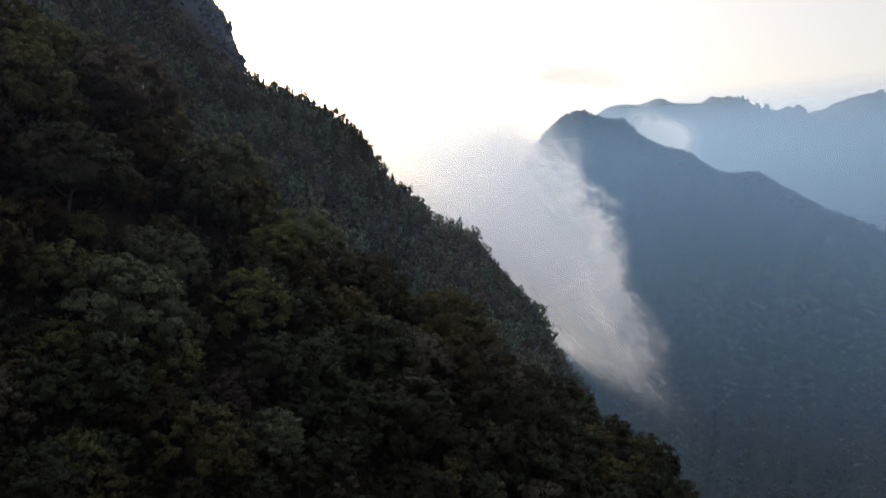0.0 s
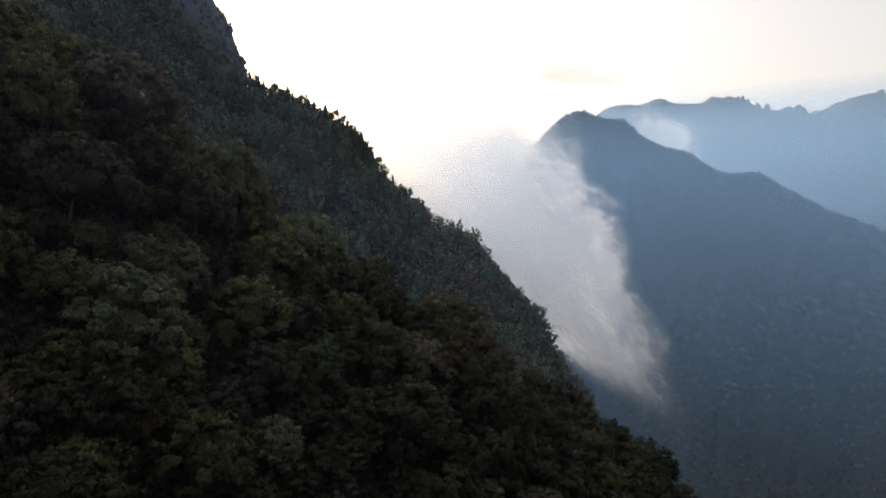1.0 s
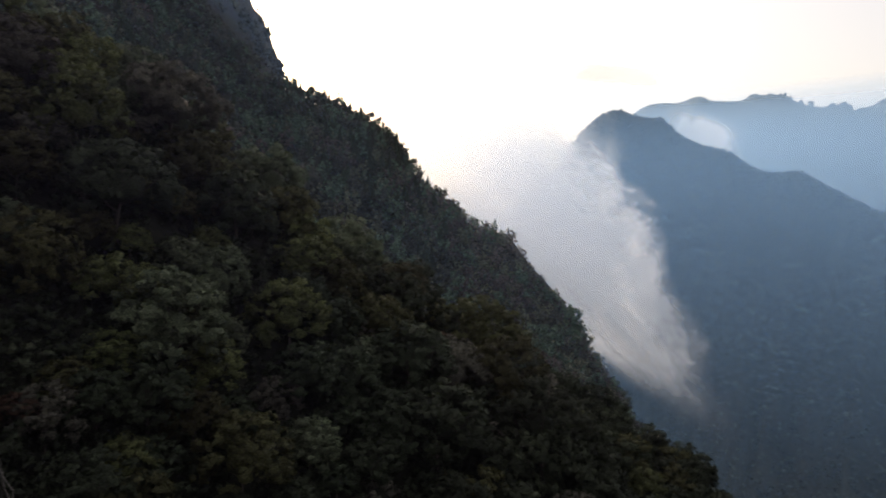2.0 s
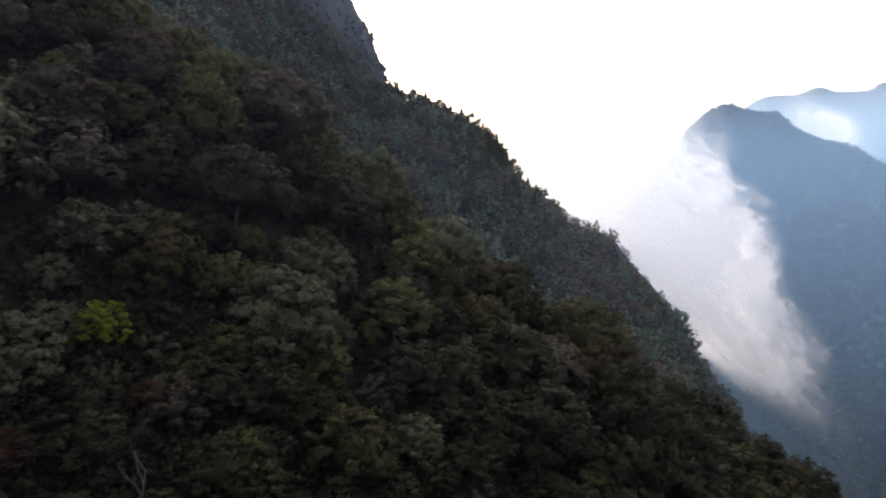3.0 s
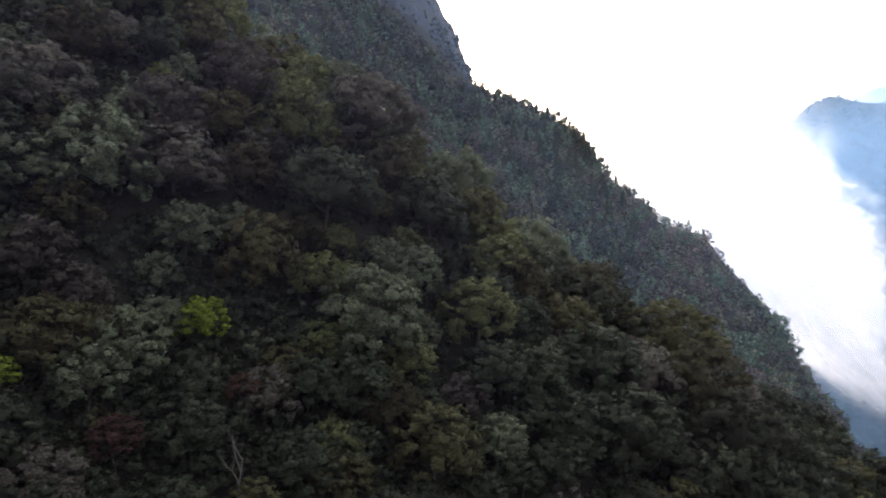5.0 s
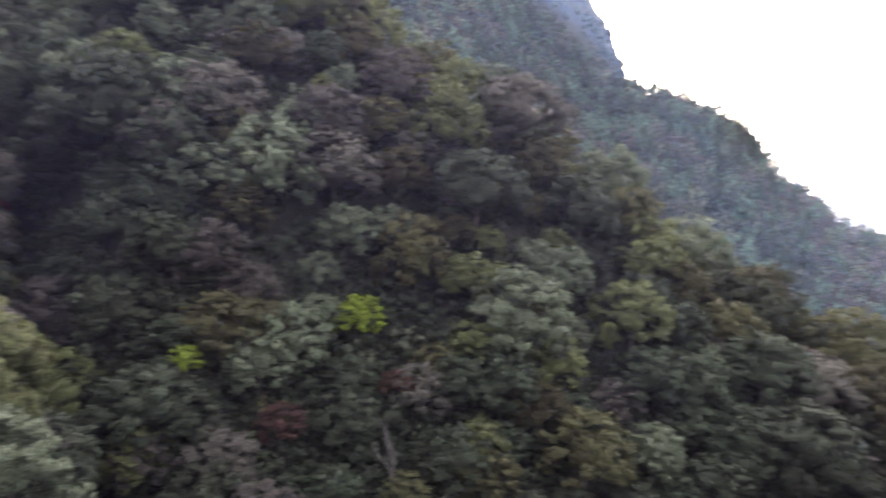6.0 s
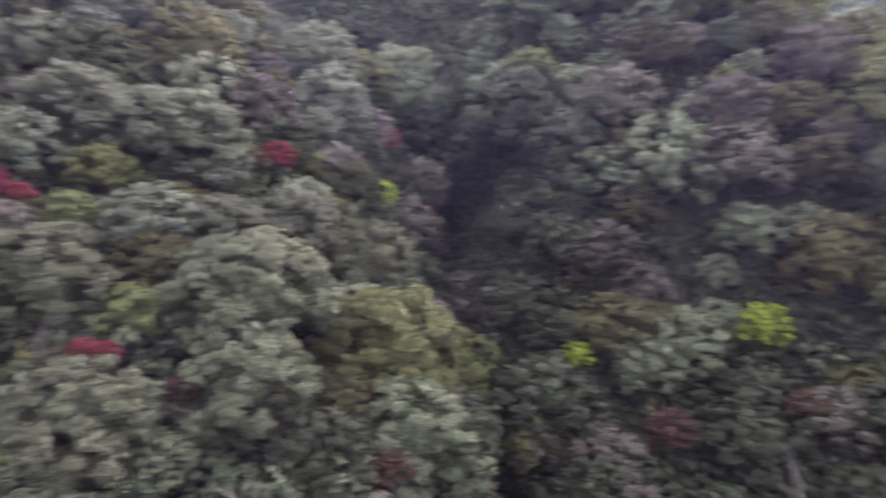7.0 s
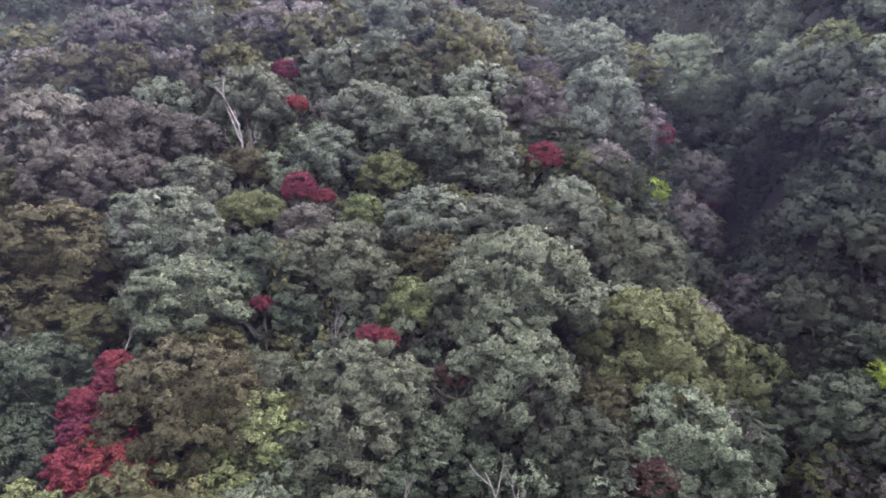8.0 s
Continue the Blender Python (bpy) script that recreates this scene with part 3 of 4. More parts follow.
SLOPE_TREES = {
    "yellow_green": (
        (57.3, 81.5, 3.9), (29.8, 86.5, 3.5), (29.1, 107.7, 3.2), (17.1, 109.8, 6.7), (13.7, 112.5, 2.5), (57.5, 122.5, 4.6), (15.6, 124.5, 6.1),
    ),
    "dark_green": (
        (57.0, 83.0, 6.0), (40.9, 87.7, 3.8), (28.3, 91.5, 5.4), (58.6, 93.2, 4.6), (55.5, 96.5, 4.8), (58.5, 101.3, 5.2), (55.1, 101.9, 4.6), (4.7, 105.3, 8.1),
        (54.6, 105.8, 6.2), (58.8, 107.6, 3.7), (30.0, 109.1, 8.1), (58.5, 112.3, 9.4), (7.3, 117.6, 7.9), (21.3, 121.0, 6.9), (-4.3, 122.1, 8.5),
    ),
    "brown": (
        (51.5, 77.6, 4.1), (57.0, 81.0, 3.5), (35.0, 88.4, 3.8), (48.8, 94.1, 4.3), (52.2, 96.0, 5.4), (18.1, 99.7, 3.8), (41.9, 106.1, 6.9), (55.3, 107.5, 5.4),
        (42.7, 111.7, 6.6), (51.2, 111.8, 7.4), (36.4, 121.2, 6.4), (26.1, 129.9, 9.3),
    ),
    "lime": (
        (54.1, 85.7, 2.0), (40.1, 93.4, 3.6),
    ),
    "grey_green": (
        (45.6, 89.4, 4.9), (26.3, 97.9, 7.3), (41.1, 101.2, 4.7), (22.9, 102.5, 4.2), (37.1, 103.9, 3.5), (25.2, 108.5, 4.9), (45.3, 110.4, 5.6),
    ),
    "olive": (
        (28.9, 82.7, 4.0), (21.0, 88.1, 6.1), (51.2, 89.3, 5.1), (32.4, 105.5, 4.0), (36.5, 109.0, 4.9), (48.0, 119.8, 6.2), (10.0, 123.1, 6.3), (-1.2, 132.0, 8.5),
        (8.2, 142.5, 7.2), (0.9, 144.9, 9.6),
    ),
    "rust": (
        (46.6, 81.2, 2.8), (36.8, 87.6, 2.3), (4.4, 139.5, 2.8),
    ),
}
TAKEN = []
for table, crowns, seed in ((SPUR_TREES, NEAR_MESH, 500), (HIGH_SPUR_TREES, NEAR_MESH, 600), (SLOPE_TREES, SLOPE_MESH, 700)):
    for species, rows in table.items():
        for az, d, radius in rows:
            seed += 1
            px, py = -d * math.sin(radians(az)), d * math.cos(radians(az))
            add_tree(px, py, radius, species, seed, max(1.72 * radius, 7.0 if species in ("lime", "red", "rust") else 5.2), crowns=crowns if d < 90 else SLOPE_MESH)
            TAKEN.append((px, py, radius * (1.9 if species in ("lime", "red", "rust") else 1.1)))
TAKEN = np.array(TAKEN)


def clear_of(x, y, own, share=0.43):
    """Places that keep off the single trees."""
    d = np.hypot(x[:, None] - TAKEN[None, :, 0], y[:, None] - TAKEN[None, :, 1])
    return (d > share * (TAKEN[None, :, 2] + own)).all(1)


# More trees that stand near, each on its own.
for a0, a1, r0, r1, step, seed, crowns in ((62, 125, 33, 92, 6.9, 11, NEAR_MESH), (2, 62, 60, 96, 6.6, 12, SLOPE_MESH)):
    x, y, rng = scatter(a0, a1, r0, r1, step, seed)
    ok = clear_of(x, y, 3.4)
    x, y = x[ok], y[ok]
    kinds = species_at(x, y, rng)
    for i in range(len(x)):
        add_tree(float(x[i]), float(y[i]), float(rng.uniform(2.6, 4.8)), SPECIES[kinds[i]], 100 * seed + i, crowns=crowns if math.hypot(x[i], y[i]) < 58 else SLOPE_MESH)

SPUR_CREST, RIDGE_CREST = LAYERS[1][0], LAYERS[2][0]


def split_by(limit, x, y):
    """Which places lie on the valley side of a crest."""
    r, az = np.hypot(x, y), np.degrees(np.arctan2(-x, y))
    return r < limit(np.where(az < -130, az + 360, az)) + 7


# The rest of the two near slopes.
for a0, a1, r0, r1, step, seed, crowns, size in ((-24, 2, 60, 190, 5.6, 21, MID_CROWNS, 3.9), (2, 62, 96, 132, 6.8, 22, SLOPE_CROWNS, 5.0),
                                                 (2, 62, 132, 190, 6.6, 24, MID_CROWNS, 5.3), (62, 123, 92, 140, 6.5, 23, SLOPE_CROWNS, 4.8), (62, 123, 140, 190, 6.4, 29, MID_CROWNS, 4.8)):
    x, y, rng = scatter(a0, a1, r0, r1, step, seed)
    ok = clear_of(x, y, 3.6) & split_by(SPUR_CREST, x, y)
    x, y = x[ok], y[ok]
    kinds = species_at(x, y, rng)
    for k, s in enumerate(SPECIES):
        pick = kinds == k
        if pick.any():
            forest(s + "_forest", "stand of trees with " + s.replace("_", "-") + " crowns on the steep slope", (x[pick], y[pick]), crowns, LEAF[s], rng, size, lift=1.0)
for a0, a1, r0, r1, step, seed, low in ((-24, 62, 56, 110, 5.8, 25, LOW_CROWNS), (-24, 62, 110, 190, 4.8, 37, BUSHES), (62, 123, 31, 95, 4.6, 26, SHRUBS), (62, 123, 95, 190, 4.8, 27, BUSHES)):
    x, y, rng = scatter(a0, a1, r0, r1, step, seed)
    ok = split_by(SPUR_CREST, x, y)
    x, y = x[ok], y[ok]
    kinds = species_at(x + 40, y - 25, rng)
    for k, s in enumerate(SPECIES[:4]):
        pick = (kinds == k) | ((kinds > 3) & (k == 2))
        if pick.any():
            forest(s + "_understorey", "low " + s.replace("_", "-") + " trees and bushes under the canopy", (x[pick], y[pick]), low, LEAF[s], rng, 2.6, lift=0.6)

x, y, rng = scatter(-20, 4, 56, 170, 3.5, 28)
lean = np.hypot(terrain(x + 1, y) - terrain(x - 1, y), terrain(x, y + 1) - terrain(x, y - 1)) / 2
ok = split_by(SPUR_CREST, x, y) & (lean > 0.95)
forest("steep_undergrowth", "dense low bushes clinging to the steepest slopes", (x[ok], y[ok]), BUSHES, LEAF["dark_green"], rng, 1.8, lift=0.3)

x, y, rng = scatter(60, 123, 36, 105, 3.1, 38)
forest("spur_undergrowth", "low grey-green bushes under the trees of the near spur", (x, y), BUSHES, LEAF["grey_green"], rng, 2.2, lift=0.5)
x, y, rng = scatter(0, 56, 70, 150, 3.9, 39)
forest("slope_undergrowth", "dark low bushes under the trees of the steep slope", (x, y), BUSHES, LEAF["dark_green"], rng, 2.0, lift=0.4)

# Dark green leaves put the gully's shade into the bushes' colour.
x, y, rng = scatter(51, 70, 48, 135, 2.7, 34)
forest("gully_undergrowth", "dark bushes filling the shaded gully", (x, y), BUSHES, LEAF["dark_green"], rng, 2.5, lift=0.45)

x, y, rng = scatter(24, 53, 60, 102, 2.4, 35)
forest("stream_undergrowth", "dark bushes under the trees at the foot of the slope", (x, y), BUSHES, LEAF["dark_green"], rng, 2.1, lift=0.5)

# The side valley, the ridge behind, the mountain across the gorge and the far range.
x, y, rng = scatter(-20, 128, 125, 235, 6.5, 30)
ok = ~split_by(SPUR_CREST, x, y)
forest("side_valley_forest", "dark forest in the side valley", (x[ok], y[ok]), FAR_CROWNS, LEAF["dark_green"], rng, 3.4, lift=0.5)
x, y, rng = scatter(-16, 62, 205, 520, 5.4, 31)
ok = split_by(lambda a: RIDGE_CREST(a) - 9, x, y) & (fbm(x / 14, y / 14, 3) + rng.uniform(-0.5, 0.5, len(x)) > -0.55)
x, y = x[ok], y[ok]
ridge_az = np.degrees(np.arctan2(-x, y))
open_side = ~split_by(lambda a: RIDGE_CREST(a) - 60, x, y) | (np.degrees(np.arctan2(terrain(x, y) + 12, np.hypot(x, y))) > LAYERS[1][1](ridge_az) - 1.0)     # the face that rises over the spur
low = np.clip(1.3 - np.hypot(x - 15, y - 380) / 110, 0, 1.3)
kinds = np.clip((rng.uniform(0.2, 3.0, len(x)) + 1.3 * fbm(x / 34, y / 34, 2) + low).astype(int), 0, 4)
for k, (s, mat, size) in enumerate((("dark green", FAR_LEAF, 4.6), ("green", RIDGE_LEAF["green"], 4.0), ("olive", RIDGE_LEAF["olive"], 3.4), ("brown", RIDGE_LEAF["brown"], 3.4), ("thin brown", RIDGE_LEAF["brown"], 2.4))):
    for pick, crowns in (((kinds == k) & open_side, RIDGE_CROWNS), ((kinds == k) & ~open_side, TINY_CROWNS)):
        forest("ridge_forest", "dense " + s + " forest over the steep ridge", (x[pick], y[pick]), crowns, mat, rng, 0.88 * size, squash=(0.9, 1.35), lift=0.6, even=0.3)
x, y, rng = scatter(15, 40, 496, 640, 5.6, 36)
ok = fbm(x / 20, y / 20, 3) + rng.uniform(-0.4, 0.4, len(x)) > -0.12
forest("cliff_bushes", "dark bushes clinging to the hazy cliff", (x[ok], y[ok]), FAR_CROWNS, FAR_LEAF, rng, 3.2, lift=0.25)
# Leaf colour kept dark to stand in for shade at the gully's head.
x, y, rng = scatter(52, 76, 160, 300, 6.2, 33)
forest("gully_forest", "forest closing the head of the gully, its shade put into dark leaves", (x, y), LOW_CROWNS, LEAF["dark_green"], rng, 4.8, lift=0.85)
x, y, rng = scatter(72, 128, 215, 330, 7.4, 32)
forest("upper_forest", "forest on the slope above the near spur", (x, y), LOW_CROWNS, LEAF["dark_green"], rng, 5.0, lift=0.7)
x, y, rng = scatter(-36, -2, 600, 1640, 10.5, 41)
forest("mountain_forest", "far hazy forest across the gorge", (x, y), TINY_CROWNS, FAR_LEAF, rng, 3.9, lift=0.3, even=0.75, vary=0.4)

# ---------------------------------------------------------------- bare trees, firs and rock
def limb_arrays(seed, levels=3, spread=0.55, thick=0.028):
    """A leafless tree, one metre high: trunk, limbs and twigs that fork."""
    rng = np.random.default_rng(seed)
    pieces = []

    def grow(p, d, length, r, level):
        pts, rad = [p], [r]
        for k in range(4):
            d = d + rng.normal(scale=0.16, size=3) + (0, 0, 0.05)
            d = d / np.linalg.norm(d)
            pts.append(pts[-1] + d * length / 4)
            rad.append(r * (1 - 0.17 * (k + 1)))
        pieces.append(tube(pts, rad, 6 if level == levels else 4))
        if level:
            for k in range(3 if level == levels else 2):
                q = pts[2 + k % 3]
                side = rng.normal(size=3) * (1, 1, 0.35)
                e = d * (1 - spread) + side / np.linalg.norm(side) * spread + (0, 0, 0.15)
                grow(q, e / np.linalg.norm(e), length * rng.uniform(0.45, 0.65), r * 0.5, level - 1)
    grow(np.array((0.0, 0.0, -0.06)), np.array((rng.uniform(-0.1, 0.1), rng.uniform(-0.1, 0.1), 1.0)), 0.72, thick, levels)
    return joined(pieces)


def dead_tree(az, d, height, seed, label, up=0.0, material=None, spread=0.55, thick=0.028):
    x, y = -d * math.sin(radians(az)), d * math.cos(radians(az))
    z = float(terrain(np.array([x]), np.array([y]))[0]) + up
    me = mesh_from("dead_tree", *limb_arrays(seed, spread=spread, thick=thick))
    me.materials.append(material or PALE_BARK)
    ob = new("dead_tree", me)
    ob.matrix_world = pose(x, y, z, 0, 0, seed * 37) @ Matrix.Diagonal((height, height, height, 1))
    return tagged(ob, label, "dead tree", "bare trees")


for az, d, height, seed, up in ((81.1, 45.5, 9.5, 3, 0.0), (89.6, 44.5, 9.0, 5, 0.0), (112.6, 63.5, 7.0, 8, 2.0), (96.6, 61.0, 7.5, 9, 0.0),
                                (37.6, 80.0, 8.5, 11, 1.0), (32.9, 112.0, 9.0, 14, 2.5), (66.0, 60.0, 6.0, 21, 1.5)):
    dead_tree(az, d, height, seed, "leafless tree with pale forking branches among green crowns", up, spread=0.42, thick=0.017)
dead_tree(103.43, 82.0, 11.8, 35, "tall tree with several pale bare stems among green crowns", 1.0, spread=0.46, thick=0.026)
for az, height, seed in ((12.9, 21.0, 41), (15.1, 18.0, 43), (9.6, 11.0, 45), (7.6, 9.0, 47)):
    dead_tree(az, float(RIDGE_CREST(np.array(az))) - 3, height, seed, "dark dead tree standing on the ridge against the sky", 5.0, BARK, thick=0.04)


def fir_arrays(seed):
    """A narrow conifer, one metre high: drooping tiers with ragged tips."""
    rng = np.random.default_rng(seed)
    pieces = []
    for k in range(9):
        z, r = 0.16 + 0.09 * k, 0.21 * (1 - k / 9.6) * rng.uniform(0.85, 1.15)
        n = 9
        top, rim = np.array(((0, 0, z + 0.13),)), []
        for j in range(2 * n):
            a = math.pi * j / n + rng.uniform(-0.1, 0.1)
            q = r * (1.0 if j % 2 else 0.6) * rng.uniform(0.85, 1.15)
            rim.append((q * math.cos(a), q * math.sin(a), z - (0.03 if j % 2 else 0.0)))
        v = np.vstack([top, np.array(rim)])
        f = np.array([(0, 1 + j, 1 + (j + 1) % (2 * n)) for j in range(2 * n)])
        pieces.append((v, f))
    return joined(pieces)


FIR_MESH = [mesh_from("foliage", *fir_arrays(60 + k)) for k in range(3)]
FIR_TRUNK = mesh_from("trunk", *tube([(0, 0, -0.1), (0, 0, 0.4), (0, 0, 0.98)], (0.03, 0.022, 0.004), 6))
FIR_TRUNK.materials.append(BARK)
for m in FIR_MESH:
    m.materials.append(LEAF["dark_green"])
rng = np.random.default_rng(77)
fir_places = [(float(a), float(rng.uniform(-4, 2))) for a in (13.6, 13.2, 12.4, 12.1, 11.7, 15.9, 16.4, 14.4, 10.6, 9.9, 16.9, 8.8)]
fir_places += [(float(rng.uniform(4, 30)), float(rng.uniform(-150, -15))) for _ in range(190)]
for k, (az, back) in enumerate(fir_places):
    d = float(RIDGE_CREST(np.array(az))) + back
    x, y = -d * math.sin(radians(az)), d * math.cos(radians(az))
    z = float(terrain(np.array([x]), np.array([y]))[0])
    root = new("fir_tree")
    h = float(rng.uniform(8, 12) if back > -10 else rng.uniform(9, 14))
    root.matrix_world = pose(x, y, z, 0, 0, float(rng.uniform(0, 360))) @ Matrix.Diagonal((1.2 * h, 1.2 * h, h, 1))
    for name, me in (("foliage", FIR_MESH[k % 3]), ("trunk", FIR_TRUNK)):
        new(name, me).parent = root
    tagged(root, "narrow dark fir tree on the steep ridge", "fir tree", "firs on the ridge")


def rock_material():
    n = Nodes("pale_rock")
    col = n.ramp(n.noise(0.5, 8.0, 0.65), ((0.3, (0.05, 0.046, 0.043)), (0.7, (0.135, 0.125, 0.118))))
    return n.surface(col, 0.9, 0.2, n.noise(1.2, 8.0, 0.7), 0.8, 0.4)


ROCK = rock_material()


def outcrop(az, d, size, seed, label):
    """A bare knob of rock that stands out of the trees."""
    rng = np.random.default_rng(seed)
    v, f = ico(4)
    w = 1 + 0.22 * np.sin(v @ rng.uniform(-4, 4, (3, 1)) + 1) + 0.12 * np.sin(v @ rng.uniform(-9, 9, (3, 1))) + 0.06 * np.sin(v @ rng.uniform(-20, 20, (3, 1)))
    x, y = -d * math.sin(radians(az)), d * math.cos(radians(az))
    z = float(terrain(np.array([x]), np.array([y]))[0])
    me = mesh_from("rock_outcrop", v * w * (size, size, size * 1.5), f)
    me.materials.append(ROCK)
    ob = new("rock_outcrop", me)
    ob.matrix_world = pose(x, y, z + size * 0.4, 0, 0, seed * 50)
    return tagged(ob, label, "rock", "rock outcrops")


for az, d, size, seed in ((22.9, 335, 4.5, 1), (1.0, 372, 3.4, 2), (-1.8, 365, 3.0, 3), (4.5, 385, 3.2, 4), (-5.5, 350, 3.0, 5)):
    outcrop(az, d, size, seed, "bare grey rock showing between the trees of the ridge")

# Pinnacles along the far range.
for k, (az, wide, high) in enumerate(((-21.3, 22, 26), (-22.0, 9, 30), (-22.3, 10, 32), (-22.7, 8, 30), (-23.4, 16, 36), (-24.0, 15, 44), (-24.4, 10, 24), (-24.9, 9, 22),
                                      (-25.4, 22, 42), (-26.0, 26, 50), (-26.4, 18, 34), (-27.2, 22, 22), (-28.0, 20, 20), (-28.8, 42, 20), (-29.6, 36, 22), (-30.6, 40, 20),
                                      (-31.2, 24, 30), (-32.1, 30, 32), (-33.0, 30, 30))):
    d = float(LAYERS[5][0](np.array(az)))
    rng = np.random.default_rng(900 + k)
    v, f = ICO2
    w = 1 + 0.15 * np.sin(v @ rng.uniform(-5, 5, (3, 1)))
    me = mesh_from("rock_pinnacle", v * w * (wide, wide, high), f)
    me.materials.append(ROCK)
    x, y = -d * math.sin(radians(az)), d * math.cos(radians(az))
    ob = new("rock_pinnacle", me)
    ob.matrix_world = pose(x, y, float(terrain(np.array([x]), np.array([y]))[0]) - 10)
    tagged(ob, "rounded rock pinnacle on the far hazy range", "rock", "pinnacles of the far range")

# ---------------------------------------------------------------- mist
def mist_material(name, color, density, shape):
    """Thin lit mist: part clear, part scattering to both sides."""
    n = Nodes(name)
    scat = n.add("ShaderNodeAddShader")
    d, t = n.add("ShaderNodeBsdfDiffuse"), n.add("ShaderNodeBsdfTranslucent")
    for q in (d, t):
        q.inputs[0].default_value = (*[0.5 * c for c in color], 1)
    n.link(d.outputs[0], scat.inputs[0])
    n.link(t.outputs[0], scat.inputs[1])
    mix = n.add("ShaderNodeMixShader")
    clear = n.add("ShaderNodeBsdfTransparent")
    n.link(n.math("MULTIPLY", shape(n), density, clamp=True), mix.inputs[0])
    n.link(clear.outputs[0], mix.inputs[1])
    n.link(scat.outputs[0], mix.inputs[2])
    n.link(mix.outputs[0], n.out.inputs[0])
    return n.mat


def uv_parts(n):
    sep = n.add("ShaderNodeSeparateXYZ")
    n.link(n.add("ShaderNodeUVMap").outputs[0], sep.inputs[0])
    return sep.outputs[0], sep.outputs[1]


def edge(n, v, width):
    """1 inside, 0 at both ends of 0..1."""
    a = n.math("DIVIDE", v, width, clamp=True)
    b = n.math("DIVIDE", n.math("SUBTRACT", 1.0, v), width, clamp=True)
    e = n.math("MULTIPLY", a, b)
    return n.math("MULTIPLY", e, n.math("SUBTRACT", 2.0, e))


def haze_shape(n):
    u, v = uv_parts(n)
    return n.math("MULTIPLY", edge(n, u, 0.1), n.math("MULTIPLY", n.math("SUBTRACT", 1.0, n.math("POWER", v, 10.0)), n.span(v, -0.12, 1.15)))


def sheet(name, fn, nu, nv, material, label, category):
    """A gently curved sheet from fn(u, v), with its UV."""
    u, v = np.meshgrid(np.linspace(0, 1, nu), np.linspace(0, 1, nv))
    verts = np.array([fn(a, b) for a, b in zip(u.ravel(), v.ravel())])
    i, j = np.meshgrid(np.arange(nv - 1), np.arange(nu - 1), indexing="ij")
    faces = np.stack([i * nu + j, i * nu + j + 1, (i + 1) * nu + j + 1, (i + 1) * nu + j], -1).reshape(-1, 4)
    me = mesh_from(name, verts, faces)
    uv = me.uv_layers.new(name="UVMap")
    flat = np.stack([u.ravel(), v.ravel()], 1)[faces.ravel()]
    uv.data.foreach_set("uv", flat.astype(np.float32).ravel())
    me.materials.append(material)
    return tagged(new(name, me), label, category, kind="stuff")


def polar(az, r, z):
    return (-r * math.sin(radians(az)), r * math.cos(radians(az)), z)


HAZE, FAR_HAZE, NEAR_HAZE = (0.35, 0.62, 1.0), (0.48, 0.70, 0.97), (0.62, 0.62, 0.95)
# Haze painted on a violet sheet, added to lift and tint the near slopes.
sheet("valley_haze", lambda u, v: polar(150 - 190 * u, 29, -24 + 40 * v), 60, 12,
      mist_material("near_haze", (0.60, 0.54, 0.97), 0.006, lambda n: n.math("MULTIPLY", edge(n, uv_parts(n)[0], 0.2), n.span(uv_parts(n)[1], -0.1, 1.9))),
      "faint violet haze before the near slopes", "haze")


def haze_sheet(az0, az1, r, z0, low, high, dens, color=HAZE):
    """A tinted see-through sheet that paints haze round part of the valley; it stands higher where the slopes are
    higher.
    """
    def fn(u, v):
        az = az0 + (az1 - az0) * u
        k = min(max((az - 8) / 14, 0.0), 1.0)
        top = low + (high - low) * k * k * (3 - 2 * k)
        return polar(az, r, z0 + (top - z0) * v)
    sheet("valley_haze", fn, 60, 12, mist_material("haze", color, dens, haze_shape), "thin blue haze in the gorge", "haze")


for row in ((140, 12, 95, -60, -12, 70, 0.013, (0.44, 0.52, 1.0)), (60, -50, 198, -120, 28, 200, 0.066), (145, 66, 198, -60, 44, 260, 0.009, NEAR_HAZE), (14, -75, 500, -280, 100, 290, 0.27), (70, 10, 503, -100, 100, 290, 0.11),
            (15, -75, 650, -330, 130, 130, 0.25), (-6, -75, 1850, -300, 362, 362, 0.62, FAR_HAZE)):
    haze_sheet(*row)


def cloud_noise(n, seed, across, along, detail, rough):
    """Noise that runs with the flow of a sheet of cloud."""
    warp = n.add("ShaderNodeMapping")
    warp.inputs["Location"].default_value = (seed * 3.7, seed * 1.9, seed * 5.3)
    warp.inputs["Scale"].default_value = (across, along, 1)
    n.link(n.add("ShaderNodeUVMap").outputs[0], warp.inputs["Vector"])
    return n.noise(1.0, detail, rough, warp.outputs[0])


def smooth(n, v):
    """Smoothstep of a value from 0 to 1."""
    return n.math("MULTIPLY", n.math("MULTIPLY", v, v), n.math("SUBTRACT", 3.0, n.math("MULTIPLY", v, 2.0)))


def cloud_shape(seed):
    """A small torn cloud: full in the middle, frayed by noise towards the edges."""
    def f(n):
        u, v = uv_parts(n)
        body = n.math("MULTIPLY", edge(n, u, 0.35), edge(n, v, 0.4))
        tex = n.span(cloud_noise(n, seed, 5.0, 2.0, 6.0, 0.6), -0.9, 1.5)
        return n.math("MULTIPLY", n.math("ADD", body, n.math("MULTIPLY", tex, 0.7)), body, clamp=True)
    return f


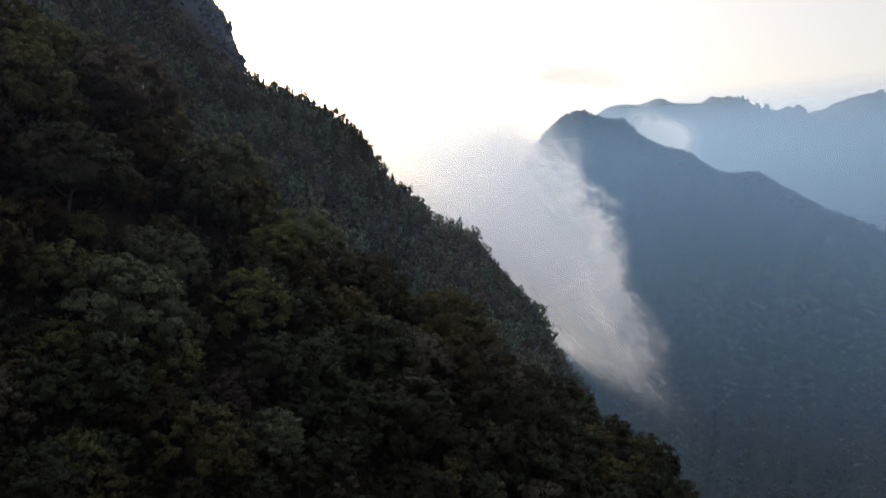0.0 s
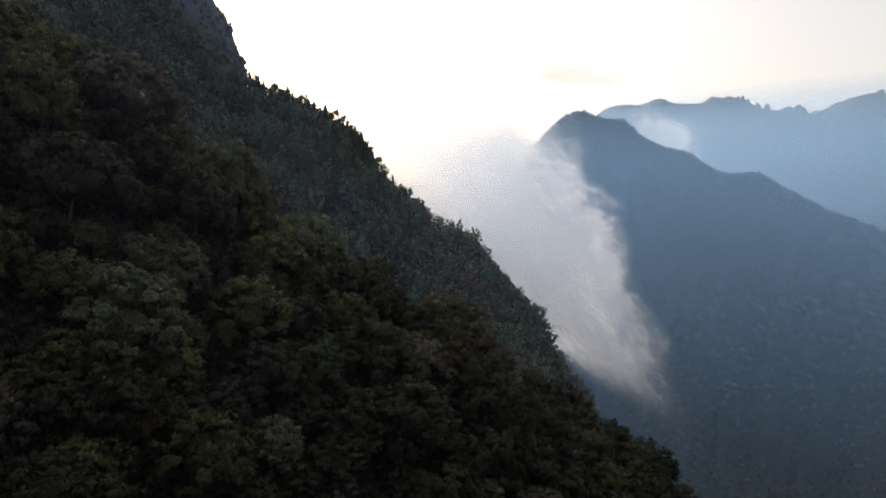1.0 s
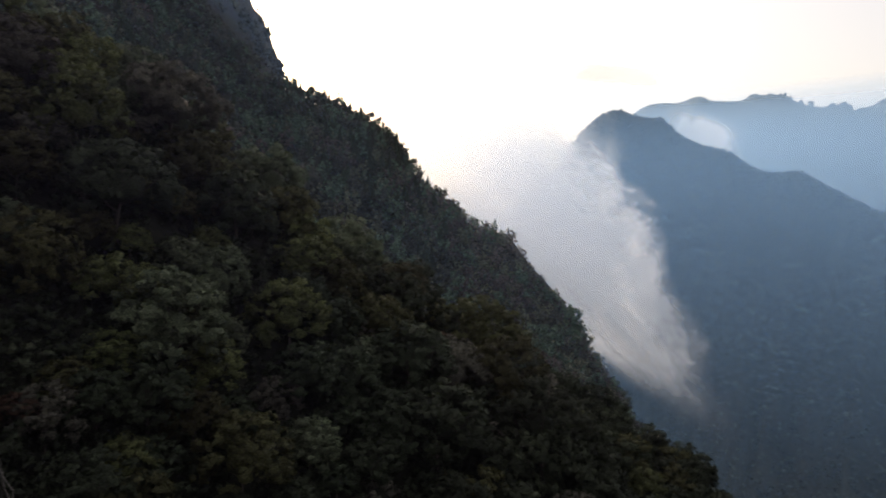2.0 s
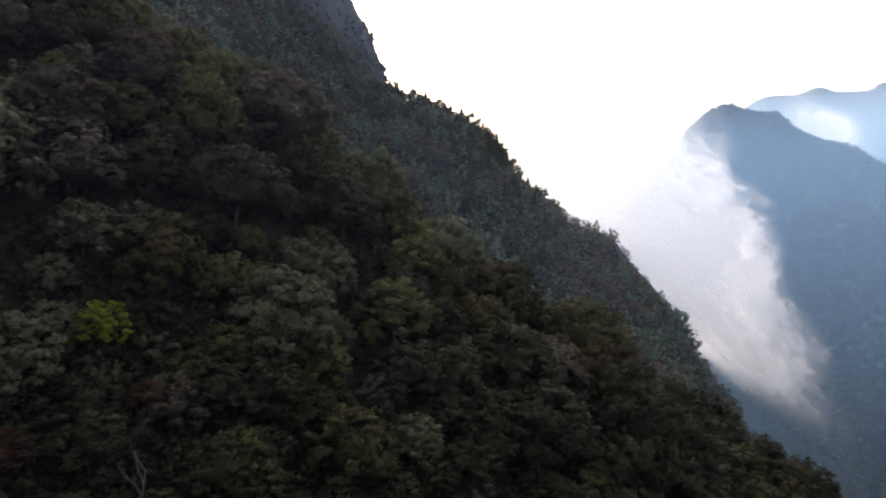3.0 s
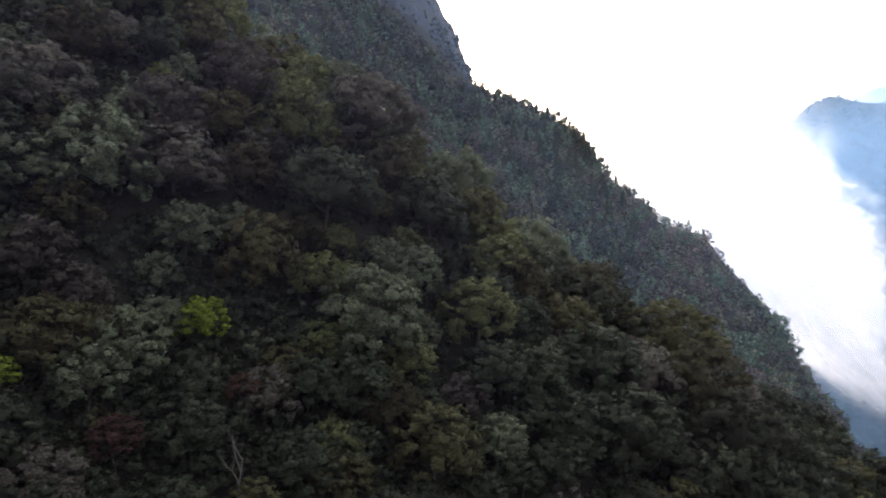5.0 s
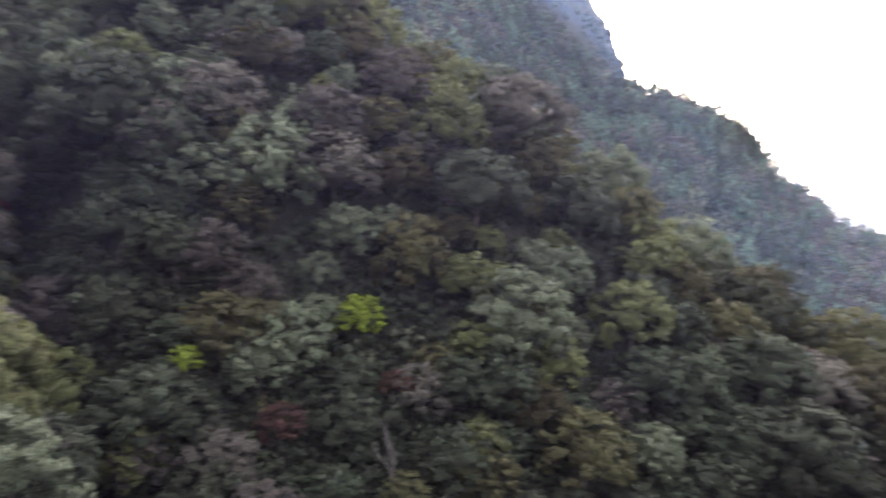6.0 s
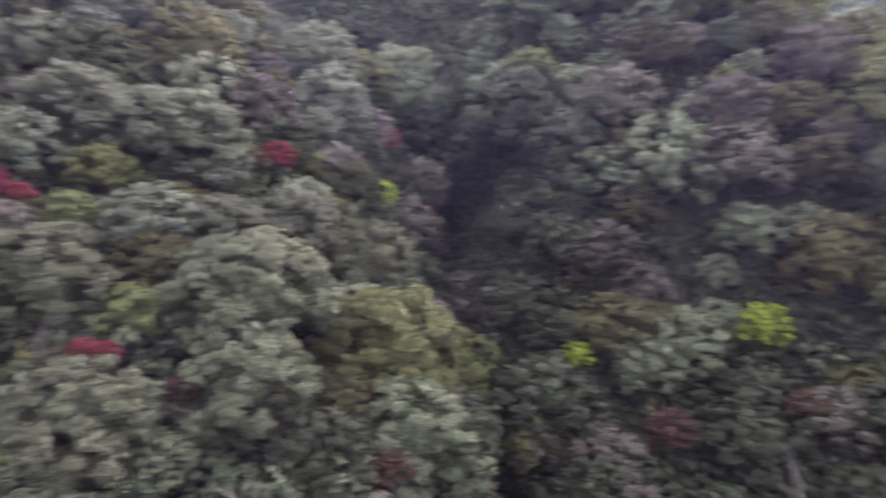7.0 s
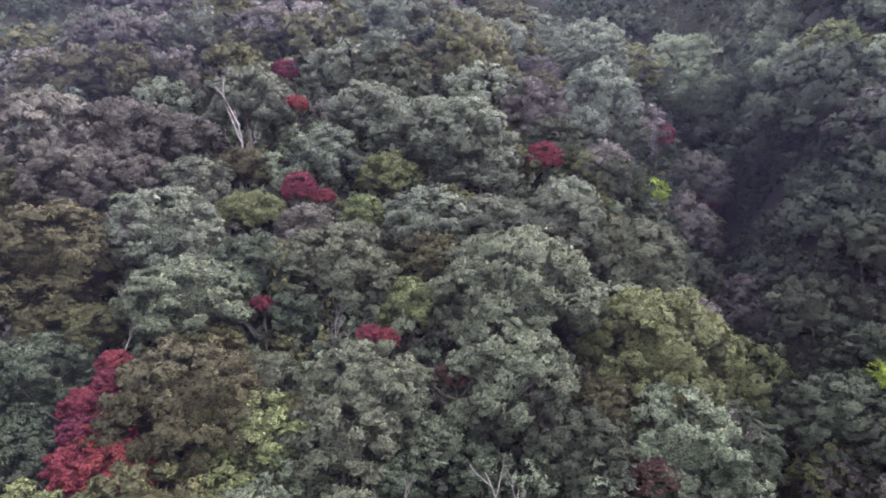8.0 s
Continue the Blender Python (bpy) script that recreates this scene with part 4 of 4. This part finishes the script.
def pour_shape(seed):
    """Cloud flowing downhill: a billowing outer edge, a long thin side towards the ridge, frayed at its foot."""
    def f(n):
        u, v = uv_parts(n)
        big, torn, fine = cloud_noise(n, seed, 3.0, 3.4, 5.0, 0.55), cloud_noise(n, 4 + 0.12 * seed, 3.0, 6.0, 5.0, 0.58), cloud_noise(n, seed + 8, 9.0, 14.0, 6.0, 0.65)
        outer = n.math("DIVIDE", n.math("ADD", n.math("SUBTRACT", 1.0, u), n.math("ADD", n.span(torn, -0.36, 0.24), n.span(fine, -0.14, 0.14))), 0.27, clamp=True)
        inner = n.math("DIVIDE", n.math("ADD", u, n.math("ADD", n.span(big, -0.34, 0.22), n.span(v, -0.50, 1.3))), 0.46, clamp=True)
        foot = n.math("DIVIDE", n.math("ADD", v, n.span(torn, -0.08, 0.06)), 0.24, clamp=True)
        top = n.math("DIVIDE", n.math("SUBTRACT", 1.0, v), 0.42, clamp=True)
        body = n.math("MULTIPLY", n.math("MULTIPLY", smooth(n, outer), smooth(n, inner)), n.math("MULTIPLY", smooth(n, foot), n.math("MULTIPLY", smooth(n, top), n.math("DIVIDE", n.math("SUBTRACT", 1.0, u), 0.06, clamp=True))))
        tex = n.math("ADD", n.span(big, -1.15, 2.25), n.span(fine, -0.6, 0.6))
        tex = n.math("ADD", tex, n.math("MULTIPLY", v, 1.15))
        thin = n.math("MULTIPLY", n.math("DIVIDE", n.math("SUBTRACT", 0.66, u), 0.6, clamp=True), n.math("DIVIDE", n.math("SUBTRACT", v, 0.48), 0.3, clamp=True))
        return n.math("MULTIPLY", n.math("MULTIPLY", body, tex, clamp=True), n.math("SUBTRACT", 1.0, n.math("MULTIPLY", thin, 0.92)))
    return f


# Cloud pouring over the saddle into the gorge, from its top to its foot: azimuth of both edges, and angle.
POUR = ((0.0, 24.0, -8.0, 14.5), (0.12, 16.0, -9.8, 10.5), (0.20, 12.5, -11.2, 7.6), (0.31, 9.0, -12.6, 4.1), (0.44, 4.0, -14.2, 0.4), (0.51, 1.5, -15.0, -1.5),
        (0.60, -1.0, -15.9, -4.3), (0.69, -3.2, -16.8, -7.1), (0.77, -5.2, -17.8, -9.9), (0.85, -7.8, -19.0, -12.5), (0.92, -10.5, -20.0, -14.9), (1.0, -13.5, -21.4, -18.6))
pour_left, pour_right, pour_el = (curve(POUR, c) for c in (1, 2, 3))
for k, (r, dens, shift) in enumerate(((850, 0.72, 0.0), (910, 0.72, -0.4), (980, 0.72, 0.35))):
    def pour(u, v):
        w = np.array(1 - v)
        a0, a1 = float(pour_left(w)), float(pour_right(w)) + shift
        d = (r + 120 * v * v) * (1 - 0.04 * math.sin(math.pi * u))
        return polar(a0 + (a1 - a0) * u, d, d * math.tan(radians(float(pour_el(w)))))
    sheet("cloud", pour, 40, 50, mist_material("cloud", (0.97, 0.95, 0.93), dens, pour_shape(k + 1)),
          "white cloud pouring over the saddle into the gorge", "cloud")


def bank(az0, az1, el0, el1, r):
    return lambda u, v: polar(az0 + (az1 - az0) * u, r * (1 - 0.02 * math.sin(math.pi * u)), r * math.tan(radians(el0 + (el1 - el0) * v - 1.6 * (u - 0.5) * (el1 - el0) * 0.35)))


sheet("cloud", bank(-13.3, -19.6, 5.6, 9.2, 1780), 24, 12, mist_material("cloud", (0.97, 0.97, 0.98), 0.5, cloud_shape(7)),
      "small white cloud lying behind the mountain crest", "cloud")
sheet("cloud", bank(-5.2, -14.4, 11.2, 13.2, 3000), 24, 12, mist_material("cloud", (0.56, 0.57, 0.63), 0.62, cloud_shape(9)),
      "thin grey wisp of cloud in the white sky", "cloud")
